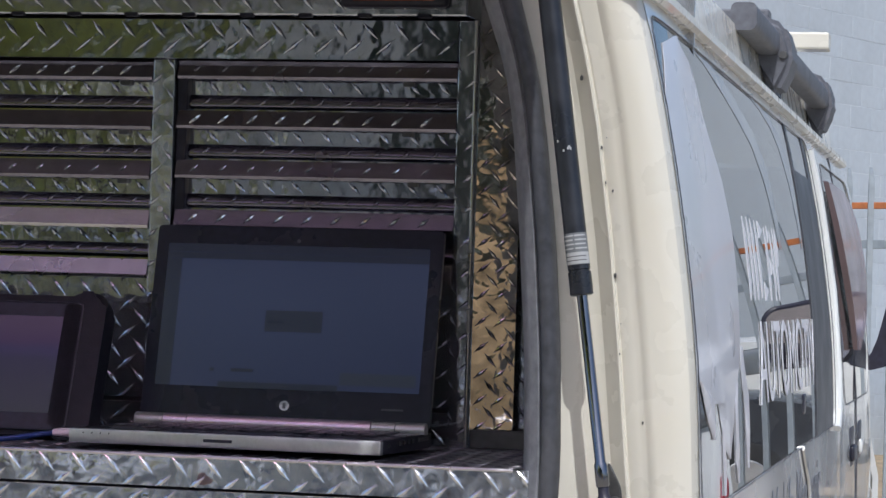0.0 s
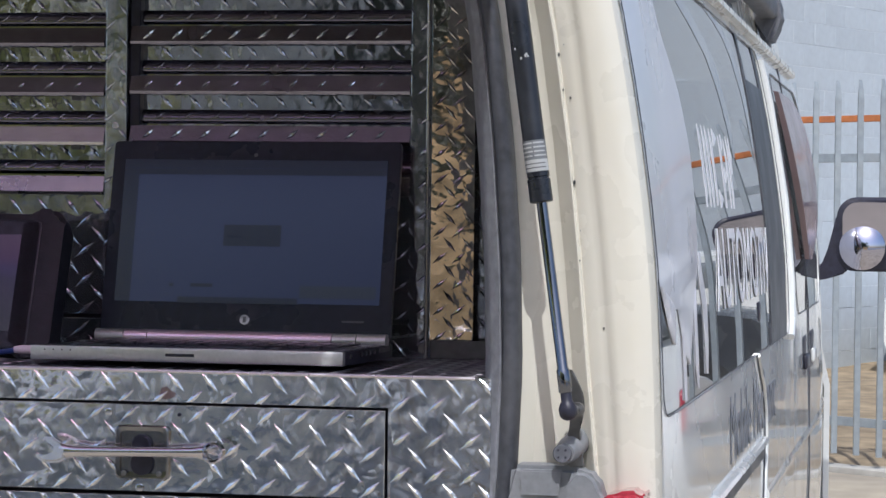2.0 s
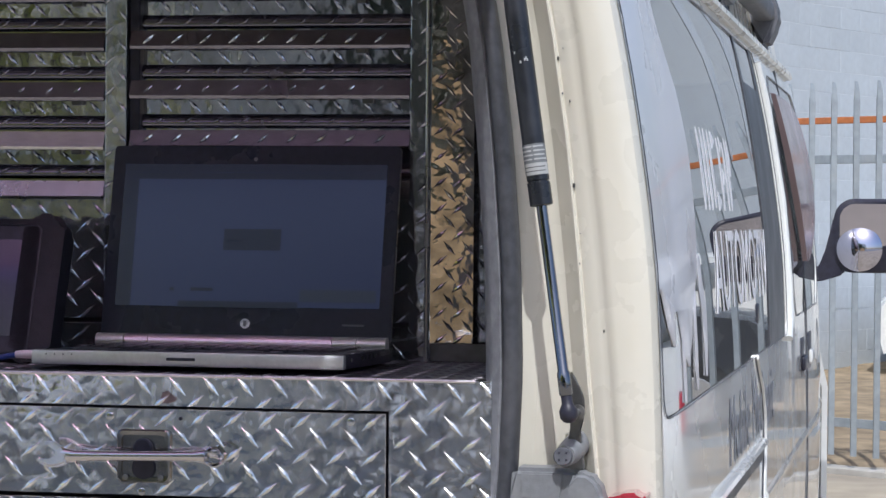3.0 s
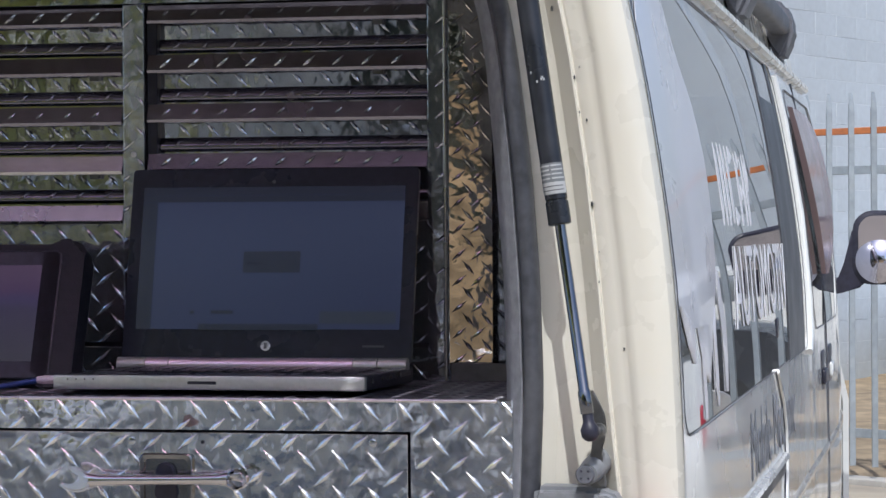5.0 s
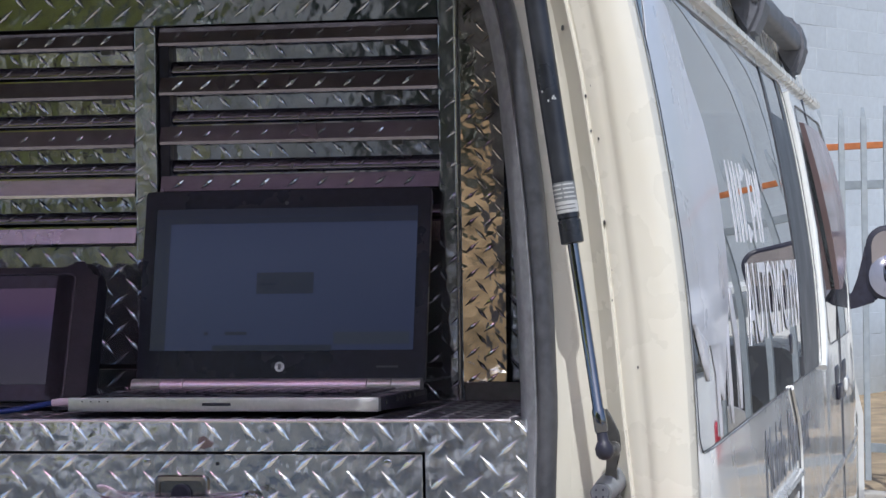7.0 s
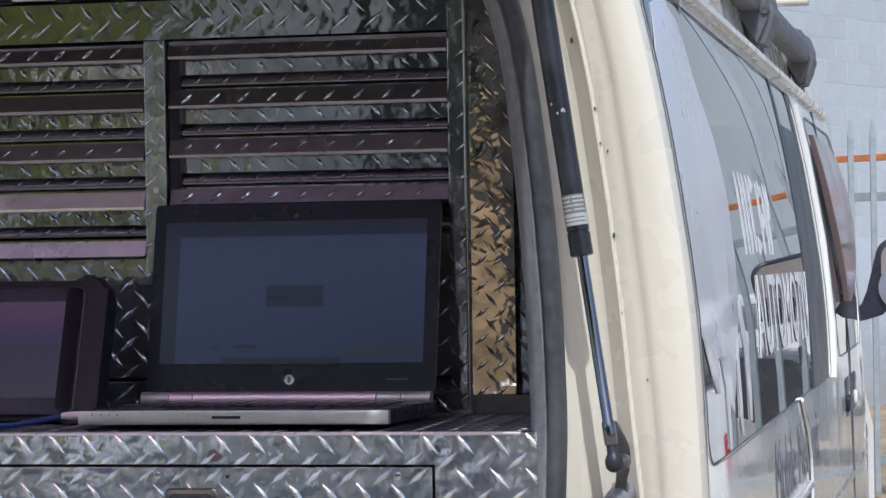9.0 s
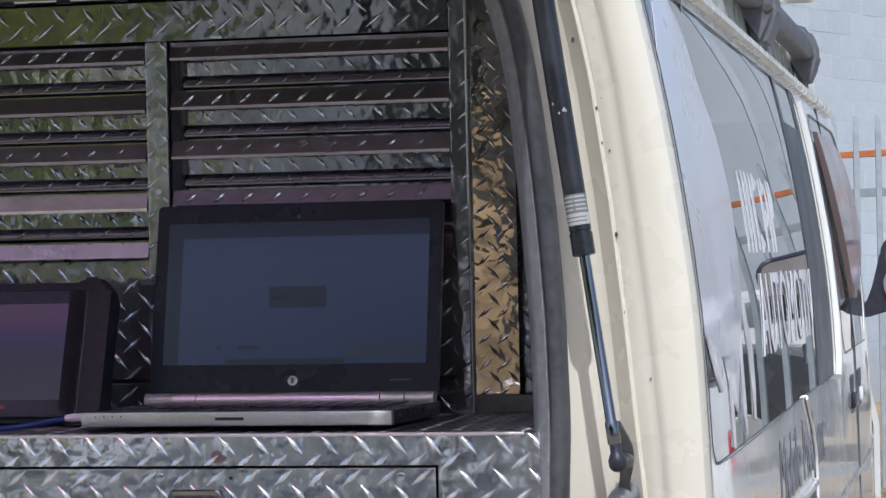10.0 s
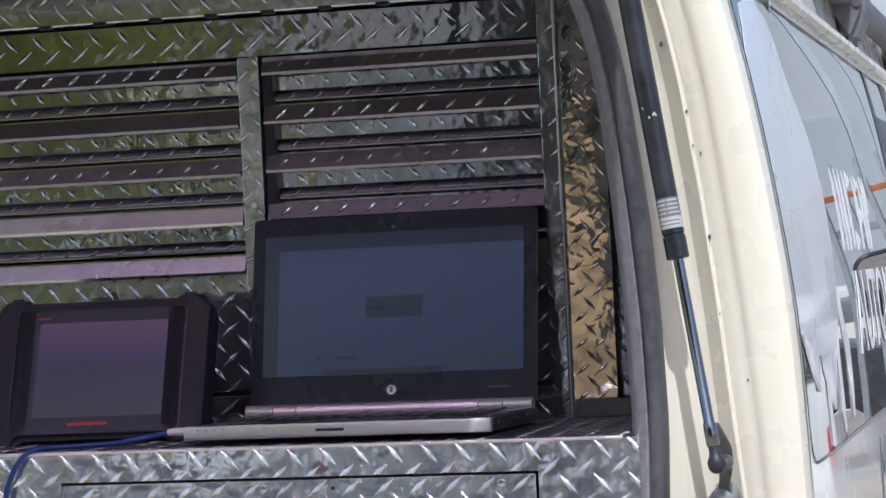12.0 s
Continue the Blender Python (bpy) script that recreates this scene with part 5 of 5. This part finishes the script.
# Unseen boards, added to reflect gold low down and dark above.
part("side_lining", box(bmesh.new(), 0.150, 0.160, 0.085, 0.43, ZC - 0.1, 1.475, 0.002, 1), LINING, van, "unseen tan board added for the side panel's gold reflection")
part("upper_lining", box(bmesh.new(), 0.150, 0.160, 0.085, 0.43, 1.477, 1.78, 0.002, 1), LINING_BROWN, van, "unseen brown board added to darken the reflection higher up")
screw("screw", -0.392, YL - 0.006, 1.513, locker, ALU_SMOOTH, 0.0035)
screw("screw", -0.031, YL - 0.006, 1.52, locker, STEEL, 0.003)

# ---- laptop ----
laptop = thing("laptop", "open black and silver laptop with a dim screen on the worktop", "laptop", at=(-0.2188, 0.028, ZC))
laptop.rotation_euler[2] = radians(-1.1)
W = 0.1695
bm = bmesh.new()
secs = []
for y, zb, zt in ((0.0, 0.0085, 0.0200), (0.0015, 0.0072, 0.0208), (0.10, 0.005, 0.0200), (0.222, 0.004, 0.0196)):
    secs.append([(-W, y, zb), (W, y, zb), (W, y, zt), (-W, y, zt)])
loft(bm, secs, True, True)
bmesh.ops.bevel(bm, geom=bm.edges[:], offset=0.0012, segments=2, affect="EDGES")
base = part("base", bm, PLASTIC_BLACK, laptop, "dark base", True)
bm = bmesh.new()
box(bm, -W - 0.0004, W + 0.0004, -0.0010, 0.010, 0.0068, 0.0216, 0.0012, 2)
part("front_bezel", bm, SILVER, laptop, "silver front edge", True)
bm = bmesh.new()
box(bm, -W + 0.004, W - 0.004, 0.010, 0.190, 0.0180, 0.0208, 0.0008, 1)
for v in bm.verts:
    v.co.z -= (v.co.y - 0.1) * 0.004
part("palm_deck", bm, DECK, base, "dark deck")
key_me = None
for r in range(6):
    for c in range(15):
        if key_me is None:
            kb = box(bmesh.new(), -0.0086, 0.0086, -0.0075, 0.0075, 0, 0.0022, 0.001, 1)
            k0 = part("key", kb, DECK, base)
            key_me = k0.data
        else:
            k0 = new("key", key_me)
            k0.parent = base
        k0.location = (-0.133 + c * 0.019, 0.095 + r * 0.0175, 0.0204 - r * 0.0001)
bm = bmesh.new()
box(bm, -0.021, 0.0105, -0.0016, 0.0, 0.0128, 0.0160, 0.0006, 1)
part("front_latch", bm, PLASTIC_BLACK, laptop, "dark front catch", True)
for k in range(4):
    part("indicator", tube(bmesh.new(), [(-W + 0.016 + k * 0.0095, 0, 0.0175), (-W + 0.016 + k * 0.0095, -0.0016, 0.0175)], 0.0009, 8), GREY_INK, laptop)
for k, (y0, y1) in enumerate(((0.030, 0.036), (0.075, 0.082), (0.095, 0.100), (0.112, 0.117), (0.130, 0.140), (0.16, 0.205))):
    part("port", box(bmesh.new(), W - 0.001, W + 0.0012, y0, y1, 0.013, 0.0175, 0.0004, 1), LATCH if k < 5 else STEEL, laptop, "side port")
# hinges
for x0, x1, m in ((-W + 0.001, -W + 0.034, SILVER), (-W + 0.035, -W + 0.062, HINGE), (-W + 0.063, W - 0.063, HINGE), (W - 0.062, W - 0.035, SILVER), (W - 0.034, W - 0.001, SILVER)):
    part("hinge_barrel", tube(bmesh.new(), [(x0, 0.200, 0.0225), (x1, 0.200, 0.0225)], 0.0088, 18), m, laptop, "silver hinge barrel", True)
# lid
lid_turn = Matrix.Translation((0, 0.211, 0.0245)) @ Matrix.Rotation(radians(-12.3), 4, "X")
LH = 0.2252
bm = bmesh.new()
prism(bm, [(a, LH / 2 + b) for a, b in round_rect(2 * W, LH, 0.006, 4)], (0, 0.007, 0), (1, 0, 0), (0, 0, 1), (0, -1, 0), 0.007)
bmesh.ops.bevel(bm, geom=[e for e in bm.edges if e.calc_length() > 0.008], offset=0.001, segments=2, affect="EDGES")
lid = part("lid", bm, LID_BLACK, laptop, "black lid with wide bezel", True)
lid.matrix_local = lid_turn
part("screen", box(bmesh.new(), -0.1545, 0.1545, -0.0008, 0.0002, 0.0385, 0.2035), SCREEN, lid, "dim blue-grey screen")
for nm, x0, x1, z0, z1, m in (("title_bar", -0.1545, 0.1545, 0.1940, 0.2035, SCREEN_DIM), ("toolbar", -0.1545, 0.1545, 0.1860, 0.1935, SCREEN_DIM), ("side_margin", -0.1545, -0.137, 0.0385, 0.1855, SCREEN_DIM),
                              ("dialog_box", -0.031, 0.036, 0.1035, 0.1280, SCREEN_BAR), ("dialog_line", -0.027, -0.009, 0.1135, 0.1155, SCREEN_DIM), ("task_bar", -0.080, 0.060, 0.0375, 0.0445, SCREEN_BAR), ("status_box", 0.062, 0.150, 0.0450, 0.0590, SCREEN_LIGHT),
                              ("status_mark", -0.091, -0.086, 0.0560, 0.0600, SCREEN_BAR), ("status_line", -0.066, -0.040, 0.0560, 0.0600, SCREEN_BAR)):
    part(nm, box(bmesh.new(), x0, x1, -0.0013, -0.0007, z0, z1), m, lid)
part("badge", tube(bmesh.new(), [(0.0005, 0.0, 0.0195), (0.0005, -0.0012, 0.0195)], 0.0056, 28), BADGE, lid, "round pale badge", True)
part("badge_mark", box(bmesh.new(), -0.0012, 0.0022, -0.0018, -0.0012, 0.0162, 0.0228), GREY_INK, lid)
part("model_mark", box(bmesh.new(), 0.113, 0.138, -0.0006, 0.0, 0.0185, 0.0205), GREY_INK, lid)
part("webcam", tube(bmesh.new(), [(0.0, 0.001, 0.2095), (0.0, -0.0006, 0.2095)], 0.0022, 12), GREY_INK, lid)

# ---- diagnostic tablet ----
tablet = thing("rugged_tablet", "rugged black tablet with rubber corners leaning on the worktop", "tablet", at=(-0.534, 0.128, ZC + 0.0015))
tablet.rotation_euler = (radians(-22), 0, radians(2.0))
TW, TH = 0.128, 0.176
bm = bmesh.new()
prism(bm, [(a, TH / 2 + b) for a, b in round_rect(2 * TW - 0.012, TH - 0.010, 0.02, 6)], (0, 0.028, 0), (1, 0, 0), (0, 0, 1), (0, -1, 0), 0.026)
part("shell", bm, RUBBER_CASE, tablet, "", True)
for s in (-1, 1):
    bm = bmesh.new()
    prism(bm, [(s * (TW - 0.024) + a, TH / 2 + b) for a, b in round_rect(0.048, TH, 0.018, 6)], (0, 0.034, 0), (1, 0, 0), (0, 0, 1), (0, -1, 0), 0.036)
    bmesh.ops.bevel(bm, geom=[e for e in bm.edges if abs(e.verts[0].co.y - e.verts[1].co.y) < 1e-6], offset=0.006, segments=3, affect="EDGES")
    part("rubber_grip", bm, RUBBER_CASE, tablet, "thick rubber side grip", True, 50)
bm = bmesh.new()
o = [(a, TH / 2 - 0.002 + b) for a, b in round_rect(0.204, 0.152, 0.008, 5)]
i_ = [(a * 0.985, TH / 2 - 0.002 + (b - TH / 2 + 0.002) * 0.98) for a, b in o]
loft(bm, [[(x, 0.0, z) for x, z in o], [(x, -0.0032, z) for x, z in o], [(x, -0.0036, z) for x, z in i_], [(x, -0.0022, z) for x, z in i_]], True)
part("bezel_rim", bm, PLASTIC_BLACK, tablet, "thin grey bezel rim", True, 50)
bm = bmesh.new()
prism(bm, i_, (0, 0.001, 0), (1, 0, 0), (0, 0, 1), (0, -1, 0), 0.0030)
part("bezel", bm, PLASTIC_BLACK, tablet)
# Mauve top and blue band are overhead reflections, put into the glow.
graded(TABLET_LOW, ((0.0, (0.20, 0.23, 0.25)), (0.35, (0.17, 0.19, 0.26)), (0.60, (0.15, 0.16, 0.30)), (0.72, (0.20, 0.17, 0.44)), (0.80, (0.30, 0.17, 0.40)), (1.0, (0.40, 0.24, 0.44))))
part("screen", box(bmesh.new(), -0.0735, 0.0800, -0.0027, -0.0019, 0.0300, 0.1440), TABLET_LOW, tablet, "dim tablet screen")
part("maker_mark", box(bmesh.new(), -0.030, 0.002, -0.0026, -0.0019, 0.0202, 0.0236), RED_INK, tablet, "red lettering shape")
part("maker_plate", box(bmesh.new(), 0.0035, 0.0170, -0.0026, -0.0019, 0.0204, 0.0236), RED_INK, tablet, "small red plate")
part("top_mark", box(bmesh.new(), -0.078, -0.062, -0.0026, -0.0019, 0.1495, 0.1510), RED_INK, tablet)
# cable
cable = thing("network_cable", "blue cable with a pale plug hanging over the worktop edge", "cable")
pts = [(-0.408, 0.052, 1.2655), (-0.430, 0.050, 1.2620), (-0.470, 0.042, 1.2560), (-0.510, 0.032, 1.2548), (-0.535, 0.016, 1.2548), (-0.550, 0.000, 1.2540), (-0.562, -0.009, 1.2430), (-0.572, -0.011, 1.2250), (-0.580, -0.010, 1.2000), (-0.584, -0.008, 1.1400), (-0.584, -0.008, 1.0200)]
fine = []
for k in range(len(pts) - 1):
    p0, p1, p2, p3 = (Vector(pts[max(0, min(len(pts) - 1, k + j))]) for j in (-1, 0, 1, 2))
    for i in range(6):
        t = i / 6
        fine.append(0.5 * ((2 * p1) + (p2 - p0) * t + (2 * p0 - 5 * p1 + 4 * p2 - p3) * t * t + (3 * p1 - p0 - 3 * p2 + p3) * t ** 3))
bm = bmesh.new()
tube(bm, fine, 0.0030, 10)
part("lead", bm, CABLE_BLUE, cable, "blue cable", True)
bm = bmesh.new()
tube(bm, [(-0.389, 0.052, 1.2655), (-0.405, 0.052, 1.2655), (-0.414, 0.0517, 1.265)], [0.0046, 0.0046, 0.0036], 10)
part("plug", bm, PLUG, cable, "pale plug", True)

# ---- blocks of the wall, last ----
bm = bmesh.new()
box(bm, -14, 14, 0.0026, 0.30, 0, 6.2)
part("wall_core", bm, MORTAR, wall)
BW, BH, J = 0.40, 0.20, 0.003
bb = box(bmesh.new(), -BW / 2 + J / 2, BW / 2 - J / 2, 0.0, 0.06, -BH / 2 + J / 2, BH / 2 - J / 2, 0.002, 1)
block_me = bpy.data.meshes.new("block")
bb.to_mesh(block_me)
bb.free()
block_me.materials.append(BLOCK)
rest = bmesh.new()
rng = random.Random(11)
for r in range(31):
    for c in range(-34, 35):
        x, z = (c + 0.5 * (r % 2)) * BW, (r + 0.5) * BH
        dy = rng.uniform(-0.001, 0.002)
        if -4 <= c < 9 and r < 23:
            o = new("block", block_me)
            o.parent = wall
            o.location = (x, dy, z)
        elif abs(x) < 13.7:
            f = [rest.verts.new((x + a, dy, z + b)) for a, b in ((-0.1975, -0.0975), (0.1975, -0.0975), (0.1975, 0.0975), (-0.1975, 0.0975))]
            g = [rest.verts.new((x + a * 0.999, 0.02, z + b)) for a, b in ((-0.1975, -0.0975), (0.1975, -0.0975), (0.1975, 0.0975), (-0.1975, 0.0975))]
            rest.faces.new(f)
            for k in range(4):
                rest.faces.new((f[k], g[k], g[(k + 1) % 4], f[(k + 1) % 4]))
tagged(part("far_blocks", rest, BLOCK, wall), kind="stuff")
